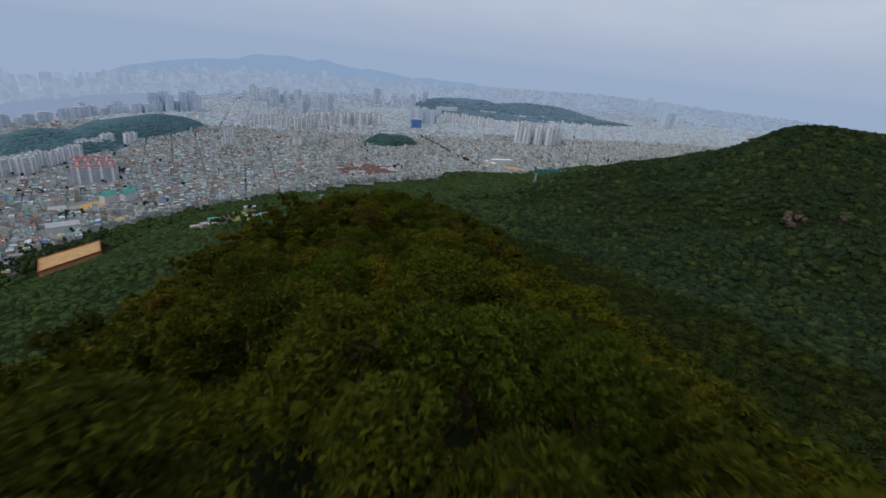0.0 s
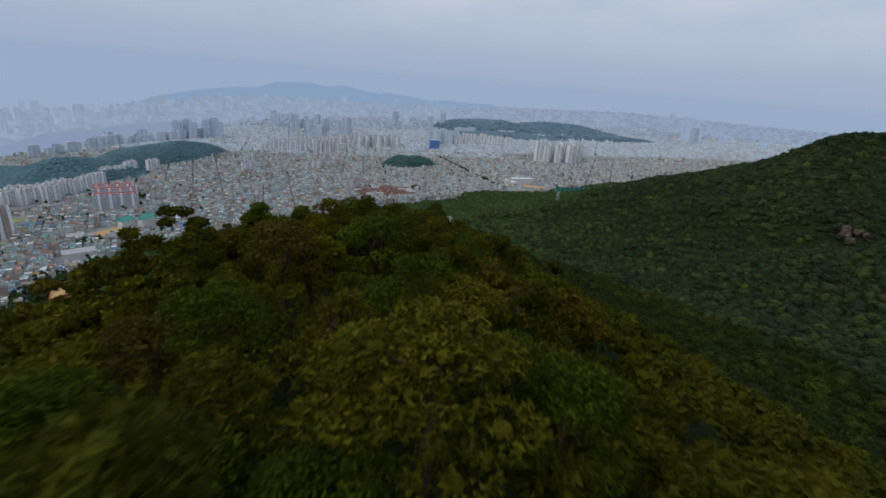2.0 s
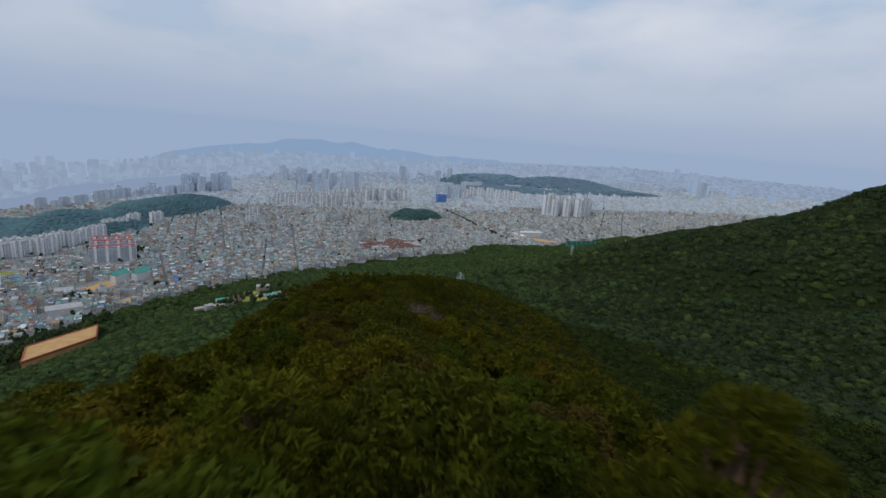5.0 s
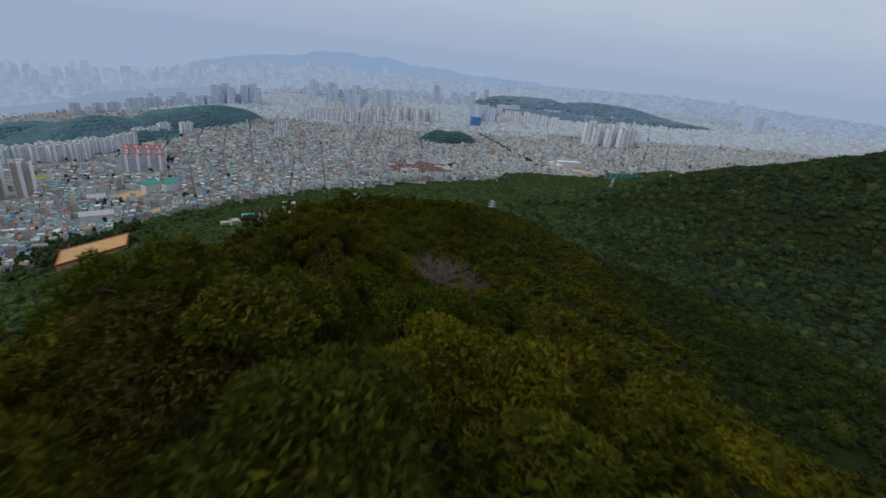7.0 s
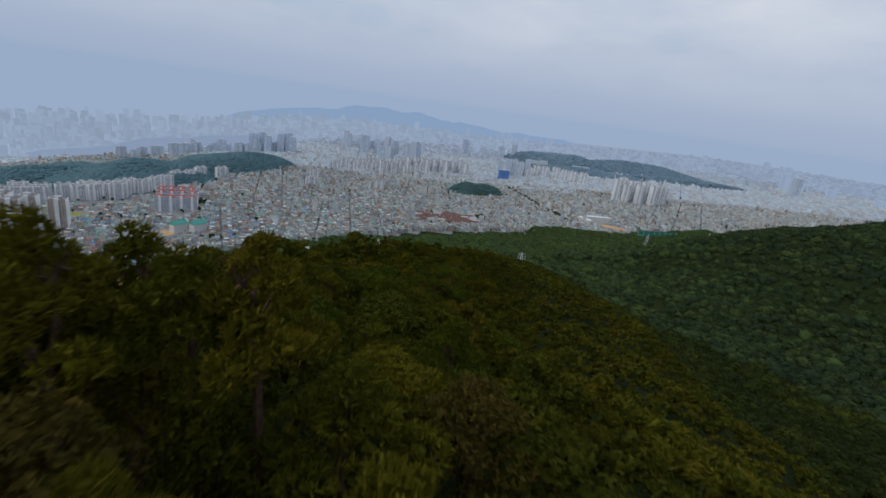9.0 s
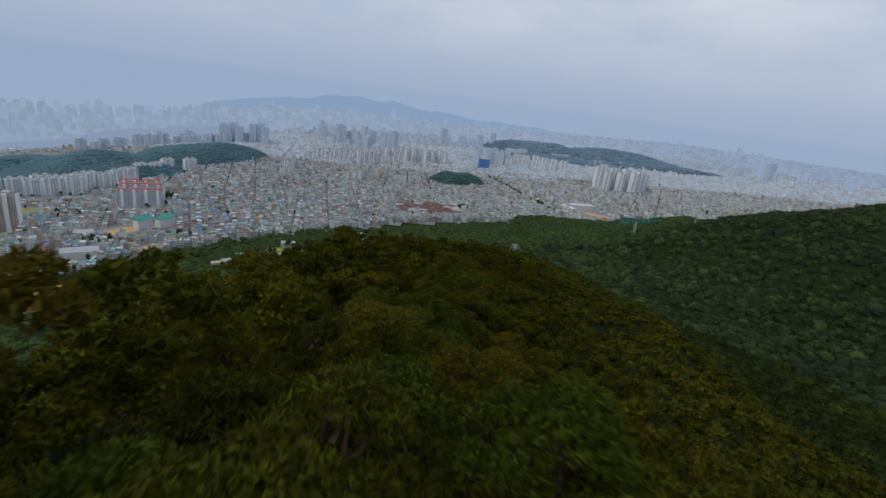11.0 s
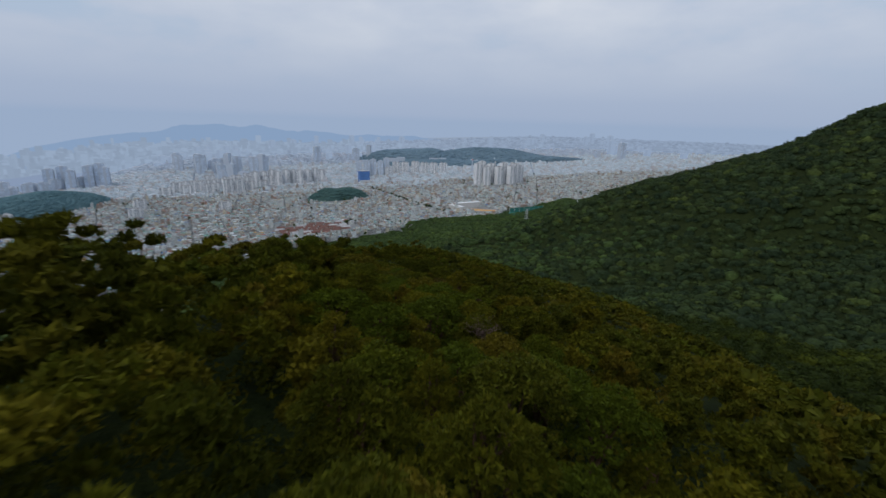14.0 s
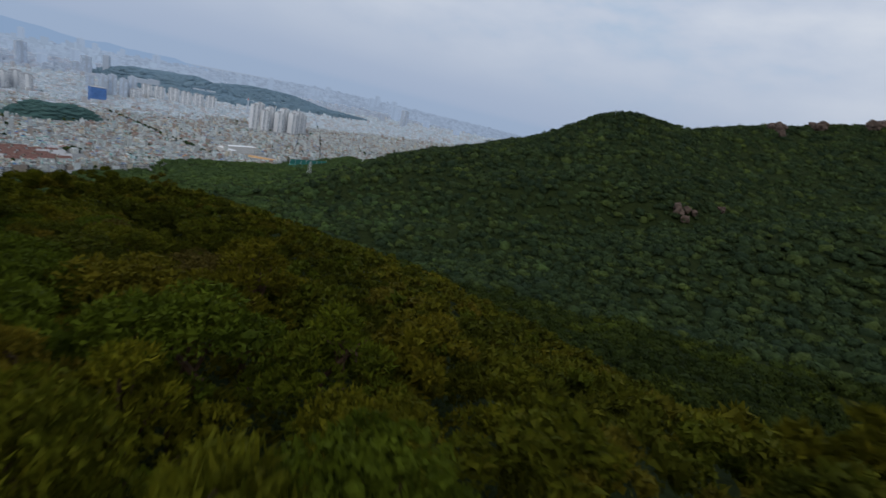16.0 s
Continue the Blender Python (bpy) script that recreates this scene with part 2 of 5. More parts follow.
def lattice(ix, iy, seed):
    h = np.sin(ix * 127.1 + iy * 311.7 + seed * 74.7) * 43758.5453
    return h - np.floor(h)


def value_noise(x, y, seed=0):
    ix, iy = np.floor(x), np.floor(y)
    fx, fy = x - ix, y - iy
    fx, fy = fx * fx * (3 - 2 * fx), fy * fy * (3 - 2 * fy)
    a, b = lattice(ix, iy, seed), lattice(ix + 1, iy, seed)
    c, d = lattice(ix, iy + 1, seed), lattice(ix + 1, iy + 1, seed)
    return (a * (1 - fx) + b * fx) * (1 - fy) + (c * (1 - fx) + d * fx) * fy


def town_z(x, y):
    far = np.clip((np.hypot(x, y) - 2600) / 2200, 0, 1)
    dip = 0.16 * np.clip(np.hypot(x, y) - 2250, 0, 3000) * np.clip((-x / np.maximum(y, 1) - 0.32) / 0.45, 0, 1)
    return -dip + 5 + 0.045 * np.clip(x, -1500, 1500) - 0.10 * np.clip(-x - 1100, 0, 1500) + 50 * far * far * np.clip((x + 1500) / 1500, 0, 1)


def smax(a, b, k):
    h = np.clip(0.5 + 0.5 * (a - b) / k, 0, 1)
    return b * (1 - h) + a * h + k * h * (1 - h)


def polyline_ridge(x, y, pts, slope, round_w):
    best = np.full(np.shape(x), -1e4)
    for (ax, ay, az), (bx, by, bz) in zip(pts, pts[1:]):
        dx, dy = bx - ax, by - ay
        u = np.clip(((x - ax) * dx + (y - ay) * dy) / (dx * dx + dy * dy), 0, 1)
        d = np.hypot(x - ax - u * dx, y - ay - u * dy)
        d = np.sqrt(d * d + round_w * round_w) - round_w
        best = np.maximum(best, az + u * (bz - az) - slope * d)
    return best


def canopy_z(x, y):
    """Height of the treetops over the wooded land."""
    x, y = np.asarray(x, float), np.asarray(y, float)
    cx, cz = line(RIDGE, y, 1), line(RIDGE, y, 2)
    dx = x - cx
    left, right = line(FLANKS, y, 1), line(FLANKS, y, 2)
    w = np.interp(y, [0, 170, 210, 260, 320, 500], [7, 7, 13, 15, 25, 38])
    fall = np.where(dx < 0, left, right) * (np.sqrt(dx * dx + w * w) - w)
    fall = fall + np.where(dx < 0, 0.76 - left, 0.04) * np.clip(np.abs(dx) - np.where(dx < 0, np.interp(y, [100, 150, 170, 215], [26, 13, 13, 5]), 40), 0, None)
    ridge = cz - fall
    spur = polyline_ridge(x, y, SPUR, 0.45, 22)
    along, across = (493 - x) * 0.773 + (y - 585) * 0.634, (x - 493) * 0.634 + (y - 585) * 0.773  # lowers the crest to fit its outline in the camera's view
    spur = spur - np.interp(along, CREST_DROP[0], CREST_DROP[1]) * np.exp(-(across / 90) ** 2)
    rough = (value_noise(x / 90, y / 90, 1) - 0.5) * 22 + (value_noise(x / 35, y / 35, 2) - 0.5) * 9
    away = np.clip((np.abs(dx) - 25) / 60, 0, 1)
    ridge = ridge + rough * away * 0.6
    spur = spur + rough * np.clip((spur * 0 + np.hypot(x - 503, y - 589) - 60) / 200, 0, 0.5)
    bed = line(FLOOR_LINE, y, 1) + np.where(x > 160, 0.03 * (x - 160), -0.9 * np.clip(110 - x, 0, None)) + rough * 0.5
    inside = line(EDGE, x, 1) - y
    foot = town_z(x, y) + 6 + np.clip(0.14 * inside, 0, 62) + rough * 0.35
    fold = (value_noise((x + y) / 62, (x - y) / 210, 8) - 0.5) * 20
    spur = spur + fold * np.clip((240 - spur) / 70, 0, 1)
    spur = np.maximum(spur, polyline_ridge(x, y, SHOULDER, 0.42, 18) + rough * 0.3)
    z = smax(ridge, spur, 14)
    z = smax(z, bed, 12)
    return smax(z, foot, 10)


def ground_z(x, y):
    x, y = np.asarray(x, float), np.asarray(y, float)
    inside = line(EDGE, x, 1) - y
    k = np.clip(inside / 12, 0, 1)
    depth = np.interp(np.abs(x - line(RIDGE, y, 1)), [22, 45, 96, 112], [6.0, 5.0, 5.0, 3.5])
    depth = np.where(y > 330, np.minimum(depth, 3.5), depth)
    return np.where(inside > 0, town_z(x, y) * (1 - k) + (canopy_z(x, y) - depth) * k, town_z(x, y))


# ---- building helpers ----
def part(name, me, material, parent, label=""):
    """Links a bmesh or mesh as one object under a thing or under a part."""
    if isinstance(me, bmesh.types.BMesh):
        data = bpy.data.meshes.new(name)
        me.to_mesh(data)
        me.free()
        me = data
    if material is not None and not me.materials:
        me.materials.append(material)
    ob = new(name, me)
    ob.parent = parent
    return tagged(ob, label) if label else ob


def mesh_from(name, verts, faces, mats, mat_index=None, smooth=False):
    me = bpy.data.meshes.new(name)
    verts, faces = np.asarray(verts, np.float32), np.asarray(faces, np.int32)
    n, k = faces.shape
    me.vertices.add(len(verts))
    me.vertices.foreach_set("co", verts.ravel())
    me.loops.add(n * k)
    me.loops.foreach_set("vertex_index", faces.ravel())
    me.polygons.add(n)
    me.polygons.foreach_set("loop_start", np.arange(n, dtype=np.int32) * k)
    me.polygons.foreach_set("loop_total", np.full(n, k, np.int32))
    for m in mats:
        me.materials.append(m)
    if mat_index is not None:
        me.polygons.foreach_set("material_index", np.asarray(mat_index, np.int32))
    me.polygons.foreach_set("use_smooth", np.full(n, smooth))
    me.update()
    me.validate()
    return me


rng = np.random.default_rng(7)


def axis(lo, hi, core_lo, core_hi, fine, grow):
    a = list(np.arange(core_lo, core_hi + 0.1, fine))
    s = fine
    while a[-1] < hi:
        s = min(s * grow, 160)
        a.append(a[-1] + s)
    s = fine
    b = [core_lo]
    while b[-1] > lo:
        s = min(s * grow, 160)
        b.append(b[-1] - s)
    return np.array(sorted(b[1:]) + a)


# ---- ground sheet to the horizon ----
gx, gy = axis(-5200, 5200, -60, 60, 5, 1.042), axis(-900, 5400, -40, 330, 6, 1.035)
GX, GY = np.meshgrid(gx, gy)
GZ = ground_z(GX, GY)
nx, ny = len(gx), len(gy)
idx = np.arange(nx * ny).reshape(ny, nx)
quads = np.stack([idx[:-1, :-1], idx[:-1, 1:], idx[1:, 1:], idx[1:, :-1]], -1).reshape(-1, 4)
mid = np.stack([(GX[:-1, :-1] + GX[1:, 1:]) / 2, (GY[:-1, :-1] + GY[1:, 1:]) / 2], -1).reshape(-1, 2)
# beyond 3250 m the town ground takes the emissive haze colour
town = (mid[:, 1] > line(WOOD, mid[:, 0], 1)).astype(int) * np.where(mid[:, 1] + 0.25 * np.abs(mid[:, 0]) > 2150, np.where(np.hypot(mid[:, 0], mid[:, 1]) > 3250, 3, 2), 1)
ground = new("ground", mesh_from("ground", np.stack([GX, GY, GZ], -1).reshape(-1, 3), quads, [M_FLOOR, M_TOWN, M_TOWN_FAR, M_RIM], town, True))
tagged(ground, "wooded mountain land falling to a paved town plain", "ground", kind="structure")

# ---- woods ----
def blob_template(seed, sub=1, low=-0.35):
    bm = bmesh.new()
    bmesh.ops.create_icosphere(bm, subdivisions=sub, radius=1.0)
    r = random.Random(seed)
    for v in bm.verts:
        v.co *= 1 + r.uniform(-0.28, 0.25)
    gone = [f for f in bm.faces if f.calc_center_median().z < low]
    bmesh.ops.delete(bm, geom=gone, context="FACES")
    bm.verts.ensure_lookup_table()
    bm.verts.index_update()
    v = np.array([q.co[:] for q in bm.verts])
    f = np.array([[q.index for q in p.verts] for p in bm.faces])
    bm.free()
    return v, f


def scatter(verts_list, faces_list, pos, radius, squash, rots):
    """One mesh's worth of copies: template k for each place. Also gives a number for each copy, vertex by vertex."""
    V, F, C, base = [], [], [], 0
    pick = rng.integers(0, len(verts_list), len(pos))
    tone = rng.random(len(pos))
    for k in range(len(verts_list)):
        sel = np.where(pick == k)[0]
        if not len(sel):
            continue
        t, f = verts_list[k], faces_list[k]
        c, s = np.cos(rots[sel])[:, None], np.sin(rots[sel])[:, None]
        x = (t[None, :, 0] * c - t[None, :, 1] * s) * radius[sel][:, None] + pos[sel][:, 0:1]
        y = (t[None, :, 0] * s + t[None, :, 1] * c) * radius[sel][:, None] + pos[sel][:, 1:2]
        z = t[None, :, 2] * (radius * squash)[sel][:, None] + pos[sel][:, 2:3]
        V.append(np.stack([x, y, z], -1).reshape(-1, 3))
        F.append((f[None] + (np.arange(len(sel)) * len(t))[:, None, None] + base).reshape(-1, f.shape[1]))
        C.append(np.repeat(tone[sel], len(t)))
        base += len(sel) * len(t)
    return np.concatenate(V), np.concatenate(F), np.concatenate(C)


def crowned(me, tone):
    """Stores the number of its crown with each vertex."""
    at = me.attributes.new("crown", "FLOAT", "POINT")
    at.data.foreach_set("value", np.asarray(tone, np.float32))
    return me


def card_cloud(r, centres, radii, n, length, width, up, face=0.0):
    """Leaf sprays over the puffs of a crown. face: 1 lays them on the puff like leaves turned to the sky, 0 lets them stand out like needles."""
    w = np.array([x * x for x in radii])
    which = r.choice(len(centres), n, p=w / w.sum())
    d = r.normal(size=(n, 3))
    d[:, 2] = np.abs(d[:, 2]) * 0.9 - 0.25
    d /= np.linalg.norm(d, axis=1)[:, None]
    c = np.asarray(centres)[which] + d * (np.asarray(radii)[which] * r.uniform(0.74, 1.08, n))[:, None] * np.array([1, 1, 0.78])
    stand = d + r.normal(0, 0.5, (n, 3)) + np.array([0, 0, up])
    lie = np.cross(d + r.normal(0, 0.45, (n, 3)) + np.array([0, 0, 0.25]), r.normal(size=(n, 3)))
    axis_ = np.where(r.random(n)[:, None] < face, lie, stand)
    axis_ /= np.linalg.norm(axis_, axis=1)[:, None]
    side = np.where(r.random(n)[:, None] < face, np.cross(axis_, d + r.normal(0, 0.3, (n, 3))), np.cross(axis_, r.normal(size=(n, 3))))
    side /= np.maximum(np.linalg.norm(side, axis=1), 1e-6)[:, None]
    ln, wd = length * r.uniform(0.6, 1.4, n)[:, None], width * r.uniform(0.6, 1.4, n)[:, None]
    v = np.stack([c - axis_ * ln * 0.4 + side * wd * 0.5, c - axis_ * ln * 0.25 - side * wd * 0.5, c + axis_ * ln * 0.6 - d * wd * 0.15], 1)
    return v.reshape(-1, 3), np.arange(n * 3).reshape(-1, 3)


def grid_points(x0, x1, y0, y1, s, jitter=0.45, turn=0.0):
    """Loose points about s apart, in rows turned by some degrees so that no row shows."""
    cx, cy, h = (x0 + x1) / 2, (y0 + y1) / 2, math.hypot(x1 - x0, y1 - y0) / 2
    X, Y = np.meshgrid(np.arange(-h, h, s), np.arange(-h, h, s))
    X[1::2] += s / 2
    p = np.stack([X.ravel(), Y.ravel()], -1)
    p = p + rng.uniform(-jitter, jitter, p.shape) * s
    c, n = math.cos(radians(turn)), math.sin(radians(turn))
    p = np.stack([cx + p[:, 0] * c - p[:, 1] * n, cy + p[:, 0] * n + p[:, 1] * c], -1)
    return p[(p[:, 0] >= x0) & (p[:, 0] < x1) & (p[:, 1] >= y0) & (p[:, 1] < y1)]


def off_path(p):
    """Distance from the line of the flight over the ridge."""
    px = np.interp(p[:, 1], [0, 80, 130, 160, 231, 330], [0, -1, -4, -14, -10, -12])
    dy = np.clip(np.maximum(-12 - p[:, 1], p[:, 1] - 300), 0, None)
    return np.hypot(p[:, 0] - px, dy)


far_pts = []
for x0, x1, y0, y1, s in ((-60, 420, 40, 460, 5.6), (-60, 820, 460, 800, 6.8), (420, 920, 120, 460, 7.6), (-60, 900, 800, 1400, 8.6), (-600, -60, 250, 1000, 7.6), (-380, -60, -120, 250, 9.0), (60, 500, -120, 40, 9.0), (420, 920, -120, 120, 11.0)):
    q = grid_points(x0, x1, y0, y1, s, 0.7, 33)
    q = np.concatenate([q, np.full((len(q), 1), s)], 1)
    far_pts.append(q)
far_pts = np.concatenate(far_pts)
far_pts = far_pts[far_pts[:, 1] < line(WOOD, far_pts[:, 0], 1) - 4]
fu, fv = (far_pts[:, 0] + 442) * 0.427 + (far_pts[:, 1] - 612) * 0.904, (far_pts[:, 0] + 442) * 0.904 - (far_pts[:, 1] - 612) * 0.427
far_pts = far_pts[(np.abs(fu) > 56) | (np.abs(fv) > 29)]  # the sports ground stays open
far_pts = far_pts[off_path(far_pts) > 95]
far_pts = far_pts[rng.random(len(far_pts)) > 0.02]


def leafy_blob(seed, cards, long_=0.46, wide_=0.36, core=0.95):
    """A small crown for the far wood: a rough core under sprays of leaves."""
    r = np.random.default_rng(seed)
    t, f = blob_template(seed, 1, -0.3)
    t = t * np.array([core, core, core * 0.97])
    lobes = [(math.cos(a) * 0.42, math.sin(a) * 0.42, r.uniform(-0.15, 0.3)) for a in r.uniform(0, 6.28, 4)] + [(0, 0, 0.3)]
    v, g = card_cloud(r, lobes, [0.58] * 4 + [0.62], cards, long_, wide_, 0.3, 0.5)
    return np.concatenate([t, v]), np.concatenate([f, g + len(t)])


T = [leafy_blob(k, 40, 0.38, 0.26, 0.74) for k in range(14)]
T_FINE = [leafy_blob(k + 70, 160, 0.26, 0.17, 0.62) for k in range(10)]
rad = far_pts[:, 2] * rng.choice((0.52, 0.66, 0.82, 1.0, 1.2), len(far_pts), p=(0.24, 0.27, 0.24, 0.17, 0.08)) * rng.uniform(0.9, 1.12, len(far_pts))
top = canopy_z(far_pts[:, 0], far_pts[:, 1]) + (rad - far_pts[:, 2] * 0.76) * 0.5 + rng.normal(0, 0.5, len(far_pts))
flat = rng.uniform(0.58, 0.86, len(far_pts))
pos = np.stack([far_pts[:, 0], far_pts[:, 1], top - rad * flat * 0.95], -1)
fine = off_path(far_pts) < 190
low = (rng.random(len(far_pts)) < np.clip((165 - top) / 95, 0, 1) * np.clip((far_pts[:, 1] - 380) / 260, 0, 1)) | (far_pts[:, 0] < -60) & (rng.random(len(far_pts)) < np.clip((130 - top) / 60, 0, 1))
for name, kinds_, k_, m_, label in (("woodland", T, ~fine & ~low, M_CANOPY, "dense dark green mixed wood covering the mountainside, tinted blue for haze"), ("valley_wood", T_FINE, fine & ~low, M_VALLEY, "dark green wood filling the valley below the ridge"),
                                    ("lowland_wood", T, low, M_LOWWOOD, "wood at the foot of the mountain, lightened for haze")):
    n_ = int(k_.sum())
    V, F, C = scatter([t[0] for t in kinds_], [t[1] for t in kinds_], pos[k_], rad[k_], flat[k_], rng.uniform(0, 6.28, n_))
    tagged(new(name, crowned(mesh_from(name, V, F, [m_], None, True), C)), label, "woods", kind="stuff")


def crown_arrays(seed, style, cards, length, width, puffs, core_sub, core=0.3):
    """A crown round (0, 0, 0) with its top near z = 0 and a radius of about 1.9."""
    r = np.random.default_rng(seed)
    cs, rs = [], []
    for k in range(puffs):
        a = k * 2.4 + r.uniform(-0.5, 0.5)
        u = (k + 0.3) / puffs
        if style == "pine":  # whorls of flat boughs, widening downwards
            h = -0.30 - 2.6 * u + r.uniform(-0.15, 0.15)
            d = (0.15 + 1.45 * u) * r.uniform(0.65, 1.1)
            rad_ = (0.34 + 0.30 * u) * r.uniform(0.85, 1.15)
        elif style == "tall":
            h = -0.4 - 2.8 * u + r.uniform(-0.3, 0.3)
            d = (0.25 + 0.8 * u) * r.uniform(0.4, 1.1)
            rad_ = r.uniform(0.42, 0.66)
        else:  # leafy clumps over a dome
            h = -0.55 - 2.05 * u * u + r.uniform(-0.22, 0.22)
            d = 1.62 * math.sqrt(u) * r.uniform(0.8, 1.08)
            rad_ = r.uniform(0.44, 0.72)
        cs.append((math.cos(a) * d, math.sin(a) * d, h))
        rs.append(rad_)
    V, F = card_cloud(r, cs, rs, cards, length, width, 0.75 if style == "pine" else 0.55, 0.1 if style == "pine" else 0.35)
    n = len(V)
    Vs, Fs = [V], [F]
    t, f = blob_template(seed + 50, core_sub, -2.0)
    for c, q in zip(cs, rs):
        Vs.append(t * q * core * np.array([1, 1, 0.84]) + np.array(c))
        Fs.append(f + n)
        n += len(t)
    return np.concatenate(Vs), np.concatenate(Fs), cs


def trunk_bm(cs, height, seed):
    """A tapered, slightly crooked trunk with limbs reaching into the crown."""
    r = random.Random(seed)
    bm = bmesh.new()

    def limb(points, r0, r1):
        rings = []
        for i, p in enumerate(points):
            q = r0 + (r1 - r0) * i / (len(points) - 1)
            rings.append([bm.verts.new(p + Vector((math.cos(a) * q, math.sin(a) * q, 0))) for a in (0, 1.257, 2.513, 3.77, 5.027)])
        for a, b in zip(rings, rings[1:]):
            for i in range(5):
                bm.faces.new((a[i], a[(i + 1) % 5], b[(i + 1) % 5], b[i]))

    line_ = [Vector((r.uniform(-0.12, 0.12) * i, r.uniform(-0.12, 0.12) * i, -height + (height - 0.8) * i / 4)) for i in range(5)]
    limb(line_, 0.17, 0.05)
    for c in cs[1:6]:
        s = line_[2].lerp(line_[4], r.random())
        e = Vector(c)
        limb([s, s.lerp(e, 0.55) + Vector((0, 0, -0.15)), e], 0.07, 0.025)
    return bm


STYLES = ("oak", "pine", "pine", "pine", "tall", "oak")
near_kinds, WARM = [], {}
for k, style in enumerate(STYLES):
    spec = (5200, 0.20, 0.06) if style == "pine" else (5200, 0.155, 0.08)
    v, f, cs = crown_arrays(11 + k, style, *spec, {"pine": 17, "tall": 13, "oak": 19}[style], 0)
    me_crown = mesh_from("crown", v, f, [M_LEAF])
    bm = trunk_bm(cs, 6.6, k)
    me_trunk = bpy.data.meshes.new("trunk")
    bm.to_mesh(me_trunk)
    bm.free()
    me_trunk.materials.append(M_BARK)
    near_kinds.append((style, me_crown, me_trunk))
    me_warm = me_crown.copy()
    me_warm.materials[0] = M_LEAF_WARM
    WARM[me_crown.name] = me_warm
    if style == "oak":
        for tint, material in (("green", M_LEAF_GREEN), ("brown", M_LEAF_BROWN)):
            me_tint = me_crown.copy()
            me_tint.materials[0] = material
            near_kinds.append((tint, me_tint, me_trunk))
LABELS = {"green": "young oak with fresh bright green leaves", "brown": "oak with rusty brown withered leaves", "oak": "low olive green oak with a rounded leafy crown on the ridge", "pine": "short red pine with tiered yellow-green needle tufts", "tall": "slender dark green young tree on the rocky ridge"}

KIND_P = np.array([0.3 if k[0] in ("green", "brown") else 1.0 for k in near_kinds])
KIND_P /= KIND_P.sum()
FRESH_P = np.array([1.3 if k[0] == "green" else 0.12 if k[0] == "brown" else 1.0 for k in near_kinds])  # greener at both ends of the crest
FRESH_P /= FRESH_P.sum()

TALL = [(-17, 66, 10, 3.0), (-15, 138, 5, 1.7), (-31, 132, 5, 1.5), (-36, 224, 10, 2.5), (-38, 203, 9, 2.6), (-37, 189, 8, 4.4), (-42, 204, 9, 2.4), (-31, 181, 7, 3.0), (-33, 214, 8, 2.2), (-24, 258, 12, 1.8)]


def canopy_near(p):
    """Treetops along the ridge, with the stands that rise over the rest."""
    z = canopy_z(p[:, 0], p[:, 1])
    for x, y, r_, h in TALL:
        z = z + h * np.exp(-((p[:, 0] - x) ** 2 + (p[:, 1] - y) ** 2) / (r_ * r_))
    return z


q = grid_points(-40, 40, -22, 330, 3.55)
q = q[np.argsort(off_path(q) + np.where((q[:, 1] < -6) | (q[:, 1] > 275), 50, 0))]
q = q[off_path(q) <= 28]
tops = canopy_near(q) + rng.normal(0, 0.75, len(q))
# treetops near the flight line are capped below the camera's path along the crest
strip = np.interp(q[:, 1], [-20, 0, 47, 63, 78, 101, 126, 159, 177, 208, 231, 300], [301, 294.6, 280.2, 279.5, 274.9, 267.2, 258.2, 248.2, 241.3, 229.7, 222.7, 204])
tops = np.where(off_path(q) < 4.6, np.minimum(tops, strip), tops)
first = np.arange(len(q)) < 300
for i in np.where(first)[0]:
    style, me_crown, me_trunk = near_kinds[rng.choice(len(near_kinds), p=FRESH_P if q[i, 1] < 84 or q[i, 1] > 178 else KIND_P)]
    warm = 90 < q[i, 1] < 124 and rng.random() < 0.75 and me_crown.name in WARM
    me_crown = WARM[me_crown.name] if warm else me_crown
    tree = new("tree")
    tree.matrix_world = pose(q[i, 0], q[i, 1], tops[i], rng.uniform(-5, 5), rng.uniform(-5, 5), rng.uniform(0, 360)) @ Matrix.Diagonal((*([rng.uniform(0.95, 1.5)] * 2), rng.uniform(0.9, 1.2), 1))
    tagged(tree, LABELS[style].replace("olive green", "slightly yellower") if warm else LABELS[style], "tree", "trees on the ridge")
    part("crown", me_crown, None, tree)
    part("trunk", me_trunk, None, tree)

# single fresh-green oaks that stand out from the rest
_, me_crown, me_trunk = [k for k in near_kinds if k[0] == "green"][0]
for x, y, z, s_ in ((2.7, 128.9, 254.6, 1.0), (-20.6, 196.3, 233.4, 1.2), (5.6, 15, 288.4, 1.0), (5.8, 42, 280.3, 1.0), (-8.8, 99.4, 266.2, 1.0), (-1.3, 119.2, 259.8, 1.0), (-7.2, 234.0, 221.5, 1.0), (6.4, 38.2, 282.0, 0.9)):
    tree = new("tree")
    tree.matrix_world = pose(x, y, z, 0, 0, x * 40) @ Matrix.Diagonal((s_, s_, 1, 1))
    tagged(tree, LABELS["green"], "tree", "trees on the ridge")
    part("crown", me_crown, None, tree)
    part("trunk", me_trunk, None, tree)

